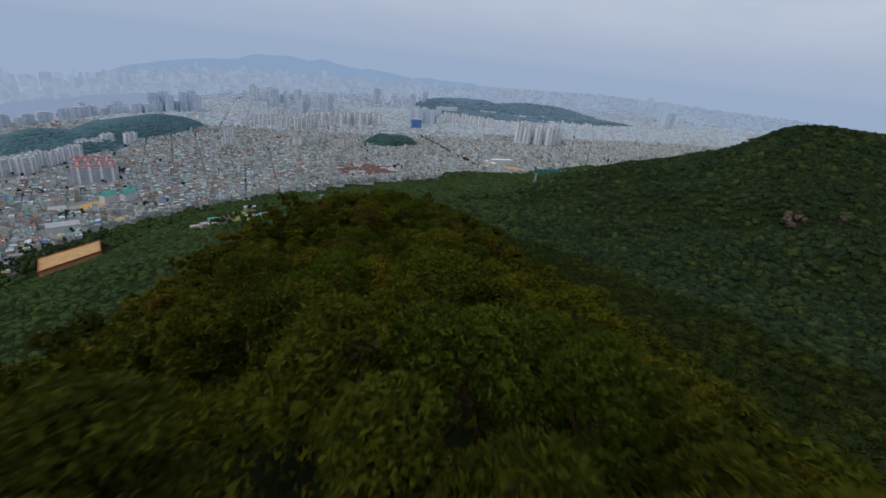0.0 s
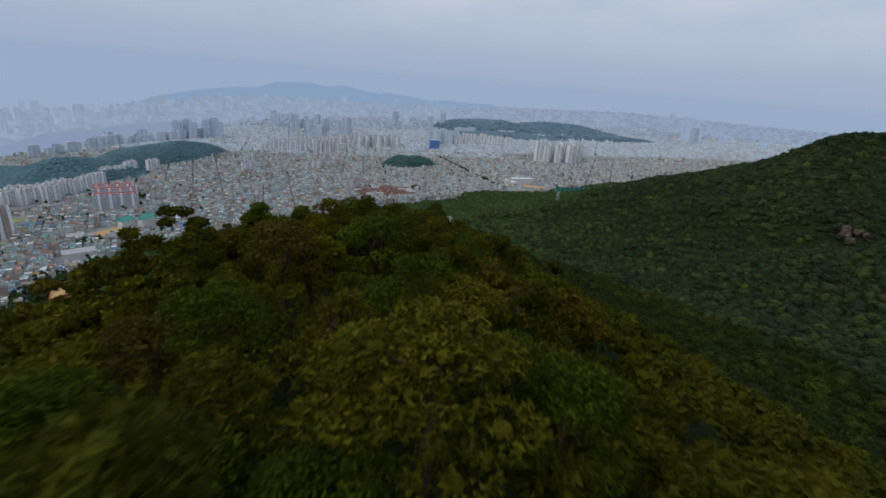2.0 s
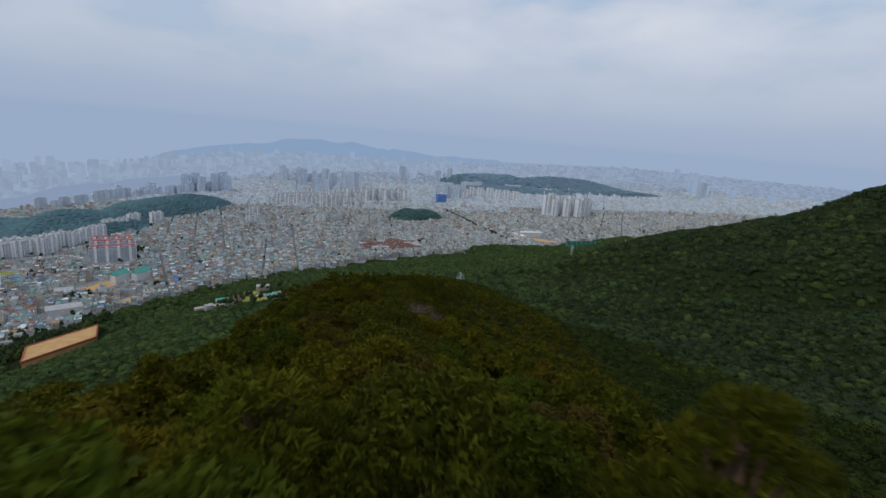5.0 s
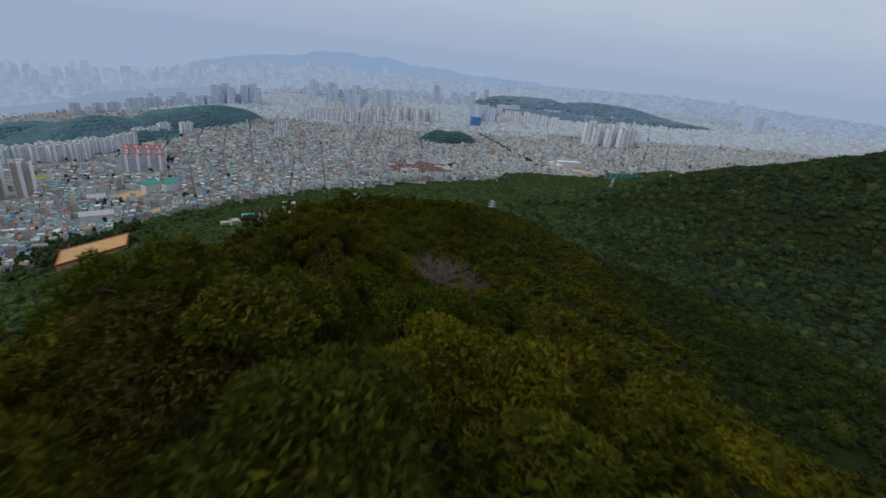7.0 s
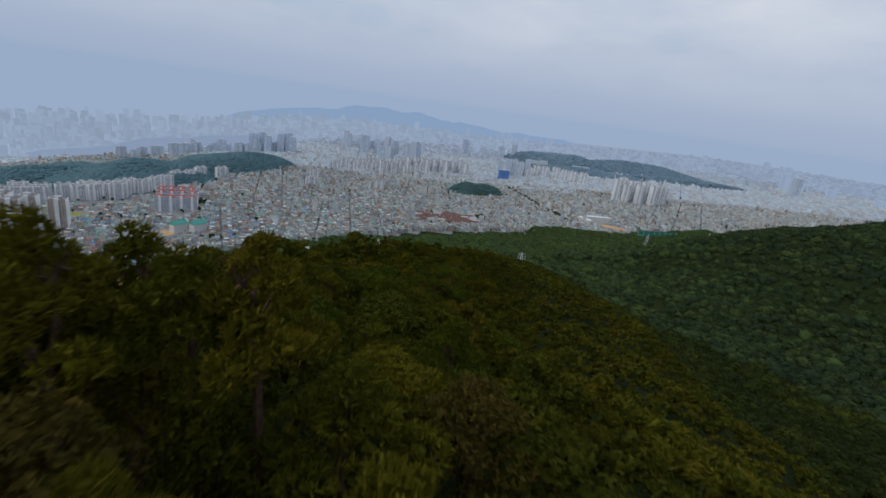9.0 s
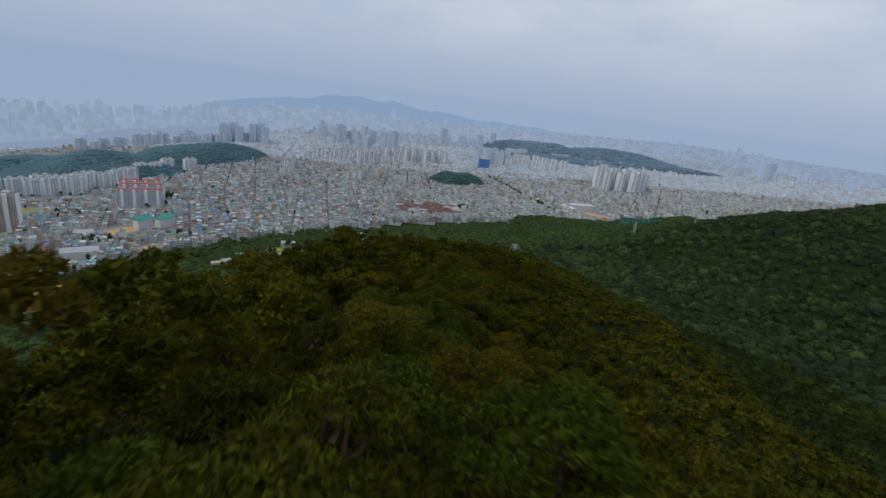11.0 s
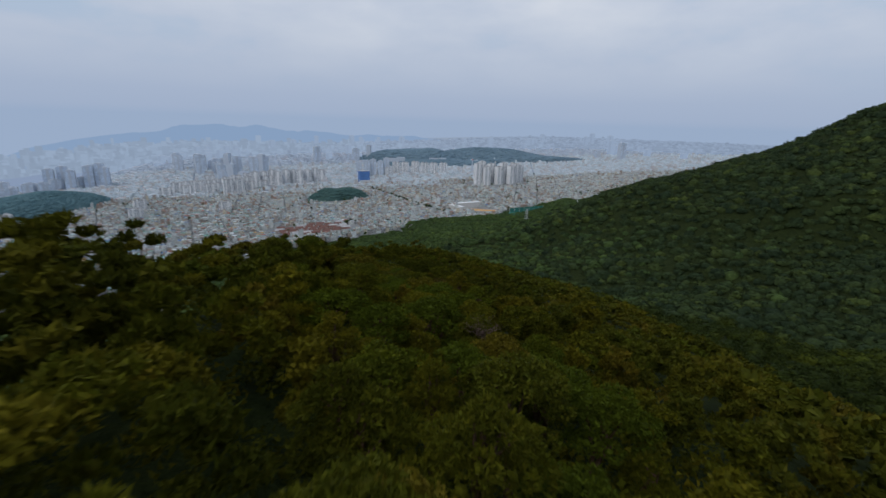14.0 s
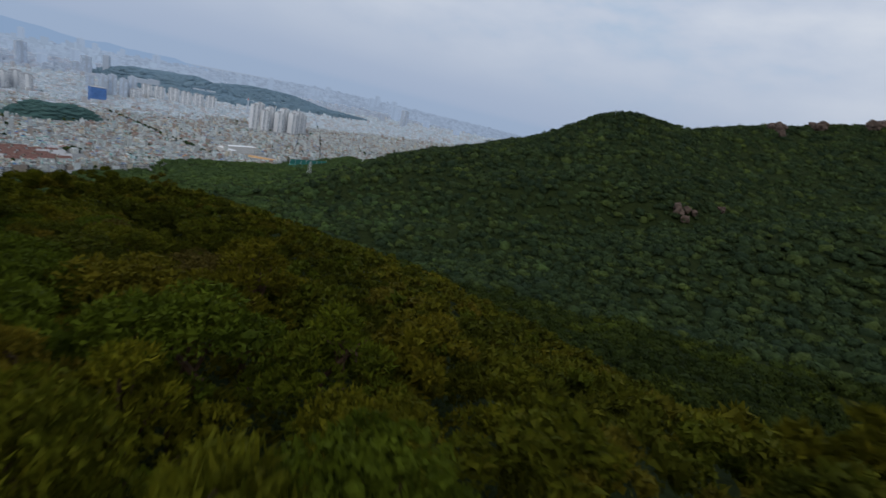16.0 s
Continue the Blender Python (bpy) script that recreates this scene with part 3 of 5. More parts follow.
# taller pines on the town side of the crest
style, me_crown, me_trunk = [k for k in near_kinds if k[0] == "pine"][0]
for x, y, z, s_ in ((-7.4, 135.2, 257.4, 1.0), (-10.6, 133.0, 257.9, 1.1), (-8.9, 134.8, 257.0, 1.0), (-12.6, 134.4, 256.8, 1.2), (-11.5, 136.5, 256.6, 1.2), (-13.6, 132.0, 256.4, 1.2), (-9.8, 115.6, 262.6, 1.2), (-11.8, 113.4, 262.6, 1.2), (-12.2, 117.0, 261.6, 1.3)):
    tree = new("tree")
    tree.matrix_world = pose(x, y, z, 0, 0, x * 50) @ Matrix.Diagonal((s_, s_, 1, 1))
    tagged(tree, LABELS[style], "tree", "trees on the ridge")
    part("crown", me_crown, None, tree)
    part("trunk", me_trunk, None, tree)

rest = ~first
close = off_path(q) < 13
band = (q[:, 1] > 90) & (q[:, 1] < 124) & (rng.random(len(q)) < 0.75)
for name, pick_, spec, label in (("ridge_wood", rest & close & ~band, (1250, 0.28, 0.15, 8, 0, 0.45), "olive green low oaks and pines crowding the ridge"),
                                 ("warmer_wood", rest & band, (900, 0.32, 0.18, 8, 0, 0.45), "slightly yellower low oaks crowding the ridge"),
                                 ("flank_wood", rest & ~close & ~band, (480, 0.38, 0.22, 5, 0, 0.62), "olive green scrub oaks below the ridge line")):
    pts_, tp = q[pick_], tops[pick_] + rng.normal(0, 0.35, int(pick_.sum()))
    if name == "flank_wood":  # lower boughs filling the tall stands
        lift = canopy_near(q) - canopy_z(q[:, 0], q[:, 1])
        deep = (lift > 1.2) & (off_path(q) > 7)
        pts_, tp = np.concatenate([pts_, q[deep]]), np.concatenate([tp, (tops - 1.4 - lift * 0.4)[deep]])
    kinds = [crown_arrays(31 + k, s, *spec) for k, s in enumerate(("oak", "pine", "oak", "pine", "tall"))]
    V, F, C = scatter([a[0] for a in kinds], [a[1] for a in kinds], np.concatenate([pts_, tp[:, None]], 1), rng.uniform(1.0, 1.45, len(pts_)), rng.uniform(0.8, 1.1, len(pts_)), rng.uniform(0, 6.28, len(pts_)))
    tagged(new(name, crowned(mesh_from(name, V, F, [{"ridge_wood": M_RIDGE, "warmer_wood": M_RIDGE_WARM, "flank_wood": M_LEAF_MID}[name]]), C)), label, "woods", kind="stuff")

q = grid_points(-130, 130, -30, 390, 4.4)
d_ = off_path(q)
q = q[(d_ > 28) & (d_ <= 96)]
lift = canopy_near(q) - canopy_z(q[:, 0], q[:, 1])
slope_top = np.concatenate([canopy_near(q), (canopy_near(q) - 1.4 - lift * 0.4)[lift > 1.2]])
q = np.concatenate([q, q[lift > 1.2]])
kinds = [crown_arrays(61 + k, s, 90, 0.8, 0.5, 3, 0, 0.65) for k, s in enumerate(("oak", "pine", "oak", "oak"))]
V, F, C = scatter([a[0] for a in kinds], [a[1] for a in kinds], np.concatenate([q, (slope_top + rng.normal(0, 0.5, len(q)))[:, None]], 1), rng.uniform(1.25, 1.7, len(q)), rng.uniform(0.75, 1.0, len(q)), rng.uniform(0, 6.28, len(q)))
tagged(new("slope_wood", crowned(mesh_from("slope_wood", V, F, [M_LEAF_MID]), C)), "olive green scrubby wood on the flanks of the ridge", "woods", kind="stuff")

# low scrub under the ridge trees
q = grid_points(-34, 34, -20, 310, 2.3)
q = q[off_path(q) < 19]
rr = rng.uniform(1.0, 1.9, len(q))
pos = np.stack([q[:, 0], q[:, 1], ground_z(q[:, 0], q[:, 1]) + rng.uniform(0.5, 2.4, len(q))], -1)
T4 = [leafy_blob(k + 90, 90, 0.26, 0.15, 0.2) for k in range(6)]
V, F, C = scatter([t[0] for t in T4], [t[1] for t in T4], pos, rr, rng.uniform(0.7, 1.1, len(q)), rng.uniform(0, 6.28, len(q)))
tagged(new("undergrowth", crowned(mesh_from("undergrowth", V, F, [M_RIDGE]), C)), "low green scrub on the floor of the ridge wood", "undergrowth", kind="stuff")

# ---- town: materials ----
def island_mat(name, stops, rough=0.8, dirt=0.35, scale=0.6, by_object=False):
    """A colour for each piece out of the stops, with weathering over it."""
    m, nt, b = mat(name, rough, 0.25)
    if by_object:
        src = nt.nodes.new("ShaderNodeObjectInfo").outputs["Random"]
    else:
        src = nt.nodes.new("ShaderNodeNewGeometry").outputs["Random Per Island"]
    base = ramp(nt, stops, src, "CONSTANT")
    worn = ramp(nt, [(0.3, (1 - dirt, 1 - dirt, 1 - dirt)), (0.7, (1.15, 1.13, 1.1))], noise_tex(nt, scale, 5))
    nt.links.new(mixc(nt, 1.0, base, worn, "MULTIPLY"), b.inputs["Base Color"])
    return m


def windowed(name, wall, glass, cell=(3.4, 2.8)):
    """Rendered concrete with rows of dark windows, floor by floor."""
    m, nt, b = mat(name, 0.75, 0.3)
    co = nt.nodes.new("ShaderNodeTexCoord").outputs["Object"]
    sep = nt.nodes.new("ShaderNodeSeparateXYZ")
    nt.links.new(co, sep.inputs[0])
    add = nt.nodes.new("ShaderNodeMath")
    nt.links.new(sep.outputs[0], add.inputs[0])
    nt.links.new(sep.outputs[1], add.inputs[1])
    comb = nt.nodes.new("ShaderNodeCombineXYZ")
    nt.links.new(add.outputs[0], comb.inputs[0])
    nt.links.new(sep.outputs[2], comb.inputs[1])
    br = nt.nodes.new("ShaderNodeTexBrick")
    br.offset = 0.0
    br.inputs["Scale"].default_value = 1.0
    br.inputs["Brick Width"].default_value, br.inputs["Row Height"].default_value = cell
    br.inputs["Mortar Size"].default_value, br.inputs["Mortar Smooth"].default_value = 0.62, 0.1
    br.inputs["Color1"].default_value, br.inputs["Color2"].default_value = (*glass, 1), (*[g * 1.7 for g in glass], 1)
    br.inputs["Mortar"].default_value = (*wall, 1)
    nt.links.new(comb.outputs[0], br.inputs["Vector"])
    worn = ramp(nt, [(0.3, (0.82, 0.82, 0.82)), (0.7, (1.1, 1.1, 1.1))], noise_tex(nt, 0.08, 4))
    nt.links.new(mixc(nt, 1.0, br.outputs[0], worn, "MULTIPLY"), b.inputs["Base Color"])
    return m


def plain(name, col, var=0.25, scale=0.3, rough=0.8):
    m, nt, b = mat(name, rough, 0.2)
    lo, hi = tuple(c * (1 - var) for c in col), tuple(min(1, c * (1 + var)) for c in col)
    nt.links.new(ramp(nt, [(0.3, lo), (0.7, hi)], noise_tex(nt, scale, 5)), b.inputs["Base Color"])
    return m


WALL_STOPS = [(0.0, (0.536, 0.57, 0.57)), (0.2, (0.643, 0.673, 0.663)), (0.36, (0.429, 0.376, 0.338)), (0.5, (0.707, 0.764, 0.791)), (0.64, (0.365, 0.308, 0.267)), (0.76, (0.493, 0.536, 0.558)), (0.9, (0.621, 0.57, 0.465))]
ROOF_STOPS = [(0.0, (0.226, 0.25, 0.265)), (0.13, (0.338, 0.36, 0.367)), (0.26, (0.545, 0.59, 0.612)), (0.36, (0.122, 0.14, 0.153)), (0.47, (0.32, 0.28, 0.245)), (0.56, (0.122, 0.33, 0.275)), (0.66, (0.395, 0.14, 0.102)), (0.73, (0.263, 0.44, 0.479)), (0.8, (0.066, 0.19, 0.469)), (0.835, (0.489, 0.29, 0.102)), (0.87, (0.254, 0.15, 0.122)), (0.93, (0.696, 0.76, 0.796))]
M_WALLS = island_mat("house_walls", WALL_STOPS)
M_ROOFS = island_mat("house_roofs", ROOF_STOPS)
M_WALL_OB = island_mat("rendered_house_wall", WALL_STOPS, by_object=True)
M_HOUSE_WALL = windowed("house_wall_with_windows", (0.50, 0.49, 0.48), (0.09, 0.10, 0.11), (3.0, 2.9))
M_ROOF_OB = island_mat("painted_flat_roof", ROOF_STOPS, by_object=True)
# haze painted into the base colours: paler and bluer for each farther district
M_WALLS_MID = island_mat("lightly_hazed_walls", [(0.0, (0.55, 0.63, 0.68)), (0.25, (0.62, 0.70, 0.76)), (0.5, (0.54, 0.53, 0.54)), (0.7, (0.68, 0.76, 0.82)), (0.9, (0.57, 0.57, 0.56))], dirt=0.15)
M_ROOFS_MID = island_mat("lightly_hazed_roofs", [(0.0, (0.36, 0.40, 0.45)), (0.2, (0.44, 0.48, 0.53)), (0.45, (0.56, 0.61, 0.67)), (0.6, (0.30, 0.33, 0.38)), (0.72, (0.44, 0.40, 0.40)), (0.82, (0.33, 0.43, 0.46)), (0.88, (0.46, 0.32, 0.31)), (0.93, (0.66, 0.71, 0.77))], dirt=0.15)
M_WALLS_FAR = island_mat("hazed_walls", [(0.0, (0.50, 0.57, 0.66)), (0.3, (0.56, 0.62, 0.70)), (0.6, (0.47, 0.53, 0.62)), (0.85, (0.54, 0.56, 0.62))], dirt=0.1)
M_ROOFS_FAR = island_mat("hazed_roofs", [(0.0, (0.38, 0.45, 0.54)), (0.25, (0.44, 0.51, 0.60)), (0.5, (0.50, 0.57, 0.65)), (0.7, (0.35, 0.42, 0.51)), (0.85, (0.45, 0.46, 0.52))], dirt=0.1)
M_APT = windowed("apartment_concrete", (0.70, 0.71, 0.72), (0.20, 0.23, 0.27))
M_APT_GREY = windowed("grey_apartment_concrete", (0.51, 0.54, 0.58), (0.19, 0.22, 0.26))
# far walls and glass both drawn towards the haze colour
M_APT_FAR = windowed("hazed_apartment", (0.53, 0.595, 0.675), (0.42, 0.49, 0.58))
M_APT_HAZED = windowed("hazed_tower", (0.46, 0.54, 0.65), (0.41, 0.49, 0.60))
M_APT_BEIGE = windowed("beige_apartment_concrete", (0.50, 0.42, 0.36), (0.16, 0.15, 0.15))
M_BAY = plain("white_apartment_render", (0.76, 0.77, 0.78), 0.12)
# far render, haze tint in its base colour
M_BAY_FAR = plain("hazed_render", (0.48, 0.53, 0.60), 0.06)
M_RED = plain("red_painted_roof", (0.55, 0.16, 0.13), 0.2)
M_CAP = plain("grey_roof_cap", (0.42, 0.42, 0.43), 0.2)
M_SAND = plain("orange_sand", (0.56, 0.34, 0.15), 0.14, 0.12, 0.95)
M_TRACK = plain("red_track_edge", (0.36, 0.11, 0.06), 0.2)
M_LAWN = plain("yellow_green_lawn", (0.26, 0.28, 0.06), 0.25, 0.1, 0.95)
M_TEAL = plain("teal_metal_roof", (0.10, 0.36, 0.30), 0.2)
M_BLUE = windowed("blue_clad_wall", (0.10, 0.22, 0.50), (0.07, 0.15, 0.34))
M_WHITE = plain("white_wall", (0.60, 0.59, 0.57), 0.12)
M_TILE = plain("red_clay_roof", (0.175, 0.095, 0.08), 0.35, 0.4)
M_ROAD = plain("asphalt", (0.085, 0.085, 0.09), 0.25, 0.1)
M_PATH = plain("pale_path_paving", (0.46, 0.40, 0.33), 0.2)
M_STEEL = plain("pale_galvanised_steel", (0.55, 0.57, 0.58), 0.15, 2.0, 0.45)
M_NET = plain("green_safety_net", (0.04, 0.20, 0.17), 0.2, 0.5)
M_ROCK = plain("bare_granite", (0.095, 0.066, 0.052), 0.45, 0.4, 0.9)
M_DEAD = plain("bleached_dead_wood", (0.135, 0.094, 0.082), 0.35, 3.0, 0.9)
M_DEAD_RED = plain("reddish_dead_wood", (0.19, 0.085, 0.066), 0.35, 3.0, 0.9)


def tz(x, y):
    return float(town_z(np.float64(x), np.float64(y)))


def box_bm(sx, sy, z0, z1, cx=0.0, cy=0.0, bevel=0.0, bm=None):
    own = bm is None
    bm = bm or bmesh.new()
    got = bmesh.ops.create_cube(bm, size=1.0, matrix=Matrix.LocRotScale((cx, cy, (z0 + z1) / 2), None, (sx, sy, z1 - z0)))
    if bevel:
        edges = {e for v in got["verts"] for e in v.link_edges}
        bmesh.ops.bevel(bm, geom=list(edges), offset=bevel, segments=1, affect="EDGES")
    return bm


KEEP_CLEAR = [(-442, 612, 66), (-553, 842, 40), (-466, 784, 20), (-525, 722, 30), (-526, 878, 30), (-775, 886, 42), (318, 1318, 48), (290, 1362, 26), (-100, 1202, 66), (-45, 1200, 55), (-150, 1215, 45),
              (-48, 1622, 92), (-112, 1612, 50), (20, 1630, 50), (-640, 1005, 55), (-668, 1045, 60), (-826, 1018, 62), (-803, 1135, 70), (-812, 1305, 72), (44, 1972, 34), (-376, 1802, 40),
              (500, 1778, 95), (430, 1790, 60), (560, 1770, 60), (415, 1255, 70), (-722, 768, 44)]


def clear_of(p):
    ok = np.ones(len(p), bool)
    for x, y, r_ in KEEP_CLEAR:
        ok &= np.hypot(p[:, 0] - x, p[:, 1] - y) > r_
    for (x0, y0, h, rx, ry, a) in HILLS:
        c, s = math.cos(radians(a)), math.sin(radians(a))
        u, v = (p[:, 0] - x0) * c + (p[:, 1] - y0) * s, -(p[:, 0] - x0) * s + (p[:, 1] - y0) * c
        ok &= (u / rx) ** 2 + (v / ry) ** 2 > 0.95
    # the tree-lined avenue
    u = np.clip(((p[:, 0] - 219) * -155 + (p[:, 1] - 1313) * 475) / (155 ** 2 + 475 ** 2), 0, 1)
    ok &= np.hypot(p[:, 0] - 219 + 155 * u, p[:, 1] - 1313 - 475 * u) > 11
    return ok


# wooded hills standing in the plain: x, y, height, half length, half width, turn
HILLS = [(-48, 1625, 33, 92, 46, 12), (-900, 1215, 62, 230, 120, 75), (-850, 1560, 53, 270, 110, 68), (-1120, 1150, 40, 260, 130, 60), (330, 2800, 76, 330, 220, 150), (700, 2780, 56, 420, 170, 165), (430, 2480, 30, 330, 90, 165), (900, 2480, 30, 330, 60, 170), (545, 1318, 20, 82, 34, 18), (482, 1300, 12, 34, 24, 0)]


# ---- houses ----
def house_grid(x0, x1, y0, y1, sx, sy, turn, block, street):
    """Lots in rows and blocks between streets, turned by some degrees."""
    cx, cy = (x0 + x1) / 2, (y0 + y1) / 2
    R = math.hypot(x1 - x0, y1 - y0) / 2
    i = np.arange(-int(R / sx), int(R / sx) + 1)
    j = np.arange(-int(R / sy), int(R / sy) + 1)
    I, J = np.meshgrid(i, j)
    u = I * sx + (I // block) * street
    v = J * sy + (J // 2) * street * 0.8
    u, v = u - u.mean(), v - v.mean()
    u, v = u.ravel() + rng.uniform(-0.17, 0.17, u.size) * sx, v.ravel() + rng.uniform(-0.17, 0.17, v.size) * sy
    c, s = math.cos(radians(turn)), math.sin(radians(turn))
    p = np.stack([cx + u * c - v * s, cy + u * s + v * c], -1)
    k = (p[:, 0] >= x0) & (p[:, 0] < x1) & (p[:, 1] >= y0) & (p[:, 1] < y1)
    p = p[k]
    return np.concatenate([p, np.full((len(p), 1), radians(turn)), np.full((len(p), 1), sx), np.full((len(p), 1), sy)], 1)


lots = []
for x0, x1, y0, y1, t_ in ((-1500, -420, 300, 1100, 32), (-420, -300, 300, 900, 32), (-420, 900, 900, 1400, 18), (-1500, -420, 1100, 1750, 25), (-420, 150, 1400, 1900, 8), (150, 1200, 1400, 1900, -22), (900, 1700, 1400, 1900, 10)):
    lots.append(house_grid(x0, x1, y0, y1, 8.7, 8.3, t_, 7, 4.2))
lots = np.concatenate(lots)
lots = lots[(lots[:, 1] > line(WOOD, lots[:, 0], 1) + 7) & clear_of(lots)]
lots = lots[rng.random(len(lots)) > 0.05]
BOX_V = np.array([[a, b, c] for c in (0, 1) for b in (-0.5, 0.5) for a in (-0.5, 0.5)], float)
BOX_F = np.array([[0, 1, 5, 4], [1, 3, 7, 5], [3, 2, 6, 7], [2, 0, 4, 6], [4, 5, 7, 6]])


def boxes(lot, cu, cv, su, sv, z0, z1):
    """Upright boxes in the lots' own turned axes, as vertices."""
    c, s = np.cos(lot[:, 2])[:, None], np.sin(lot[:, 2])[:, None]
    u = BOX_V[None, :, 0] * su[:, None] + cu[:, None]
    v = BOX_V[None, :, 1] * sv[:, None] + cv[:, None]
    z = BOX_V[None, :, 2] * (z1 - z0)[:, None] + z0[:, None]
    return np.stack([lot[:, 0:1] + u * c - v * s, lot[:, 1:2] + u * s + v * c, z], -1)


def house_mass(name, lot, mats, hmin, hmax, detail, label):
    n = len(lot)
    g = town_z(lot[:, 0], lot[:, 1])
    su, sv = lot[:, 3] * rng.uniform(0.66, 0.95, n), lot[:, 4] * rng.uniform(0.66, 0.95, n)
    floors = np.round(rng.uniform(hmin, hmax, n))
    tall = rng.random(n) > 0.965
    floors = np.where(tall, floors + rng.integers(2, 5, n), floors)
    h = floors * 2.9
    zero = np.zeros(n)
    V = [boxes(lot, zero, zero, su, sv, g - 2, g + h)]
    M = [np.tile([0, 0, 0, 0, 1], (n, 1))]
    if detail:
        k = lot[:, 1] < 1250
        V.append(boxes(lot[k], zero[k], zero[k], su[k] + 0.5, sv[k] + 0.5, g[k] + h[k], g[k] + h[k] + 0.55))
        M.append(np.tile([0, 0, 0, 0, 1], (int(k.sum()), 1)))
        k = rng.random(n) > 0.5
        l2 = lot[k]
        m = int(k.sum())
        V.append(boxes(l2, su[k] * rng.uniform(-0.28, 0.28, m), sv[k] * rng.uniform(-0.28, 0.28, m), rng.uniform(2.2, 3.6, m), rng.uniform(2.0, 3.2, m), g[k] + h[k] + 0.5, g[k] + h[k] + 2.9))
        M.append(np.tile([0, 0, 0, 0, 1], (m, 1)))
    V = np.concatenate(V)
    F = BOX_F[None] + (np.arange(len(V)) * 8)[:, None, None]
    ob = new(name, mesh_from(name, V.reshape(-1, 3), F.reshape(-1, 4), mats, np.concatenate(M).ravel()))
    return tagged(ob, label, "houses", kind="stuff")


# the houses along the foot of the mountain stand as things of their own
edge_d = lots[:, 1] - line(WOOD, lots[:, 0], 1)
front = (lots[:, 0] > -560) & (lots[:, 0] < 120) & (edge_d < 400)
order = np.argsort(np.where(front, edge_d, 1e6))[:300]
chosen = np.zeros(len(lots), bool)
chosen[order] = True


def house_kind(k):
    r = random.Random(k)
    sx, sy, fl = r.uniform(7.2, 9.2), r.uniform(6.8, 8.6), r.choice((2, 2, 3, 3, 4))
    h = fl * 2.9
    house = new("house")
    part("wall", box_bm(sx, sy, -2.5, h, bevel=0.08), M_WALL_OB if k % 2 else M_HOUSE_WALL, house)
    roof = part("roof", box_bm(sx + 0.5, sy + 0.5, h, h + 0.25), M_ROOF_OB, house)
    for cx, cy, wx, wy in ((0, sy / 2 + 0.1, sx + 0.5, 0.25), (0, -sy / 2 - 0.1, sx + 0.5, 0.25), (sx / 2 + 0.1, 0, 0.25, sy), (-sx / 2 - 0.1, 0, 0.25, sy)):
        part("parapet", box_bm(wx, wy, h + 0.25, h + 0.95, cx, cy), M_WALL_OB, house)
    part("stair_hut", box_bm(3.2, 2.8, h + 0.25, h + 2.8, sx * r.uniform(-0.25, 0.25), sy * 0.25, 0.05), M_WALL_OB, roof)
    bm = bmesh.new()
    bmesh.ops.create_cone(bm, cap_ends=True, segments=10, radius1=0.75, radius2=0.7, depth=1.5, matrix=Matrix.Translation((-sx * 0.3, -sy * 0.25, h + 1.0)))
    part("water_tank", bm, M_TEAL, roof, "teal rooftop water tank")
    return house


house_kinds = [house_kind(k) for k in range(6)]
for n_, i in enumerate(np.where(chosen)[0]):
    m_ = pose(lots[i, 0], lots[i, 1], tz(lots[i, 0], lots[i, 1]), 0, 0, math.degrees(lots[i, 2]) + rng.choice((0, 90, 180, 270)))
    k = rng.integers(0, 6)
    if n_ < 6:
        hs = house_kinds[n_]
        hs.matrix_world = m_
    else:
        hs = copy_thing(house_kinds[k], m_)
    tagged(hs, "small rendered town house with flat roof and parapet", "house", "houses at the foot of the mountain")

house_mass("near_town_houses", lots[~chosen], [M_WALLS, M_ROOFS], 1.2, 3.4, True, "crowded low houses with flat grey, red and green roofs")
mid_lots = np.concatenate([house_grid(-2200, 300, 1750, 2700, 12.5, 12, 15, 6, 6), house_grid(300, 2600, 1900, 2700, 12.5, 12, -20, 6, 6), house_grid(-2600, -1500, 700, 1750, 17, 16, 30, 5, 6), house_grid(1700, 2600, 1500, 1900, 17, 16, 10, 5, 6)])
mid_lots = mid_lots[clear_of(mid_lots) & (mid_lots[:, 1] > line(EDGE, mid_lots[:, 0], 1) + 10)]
house_mass("middle_town_houses", mid_lots, [M_WALLS_MID, M_ROOFS_MID], 1.4, 4.2, False, "crowded houses and shops across the plain, paled for haze")
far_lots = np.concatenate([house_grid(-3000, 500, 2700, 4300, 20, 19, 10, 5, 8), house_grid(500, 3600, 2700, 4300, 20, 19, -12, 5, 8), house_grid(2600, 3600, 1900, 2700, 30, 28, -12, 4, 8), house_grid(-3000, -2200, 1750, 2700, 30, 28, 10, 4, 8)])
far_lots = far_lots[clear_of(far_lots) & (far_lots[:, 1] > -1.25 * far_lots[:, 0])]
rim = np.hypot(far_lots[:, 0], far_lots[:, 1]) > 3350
house_mass("far_town_houses", far_lots[~rim], [M_WALLS_FAR, M_ROOFS_FAR], 2, 7, False, "far-off town blocks on the plain, tinted blue-grey for haze")
house_mass("farthest_town_houses", far_lots[rim], [M_RIM_DARK, M_RIM], 2, 7, False, "town blocks at the far rim of the plain, haze painted as glow")


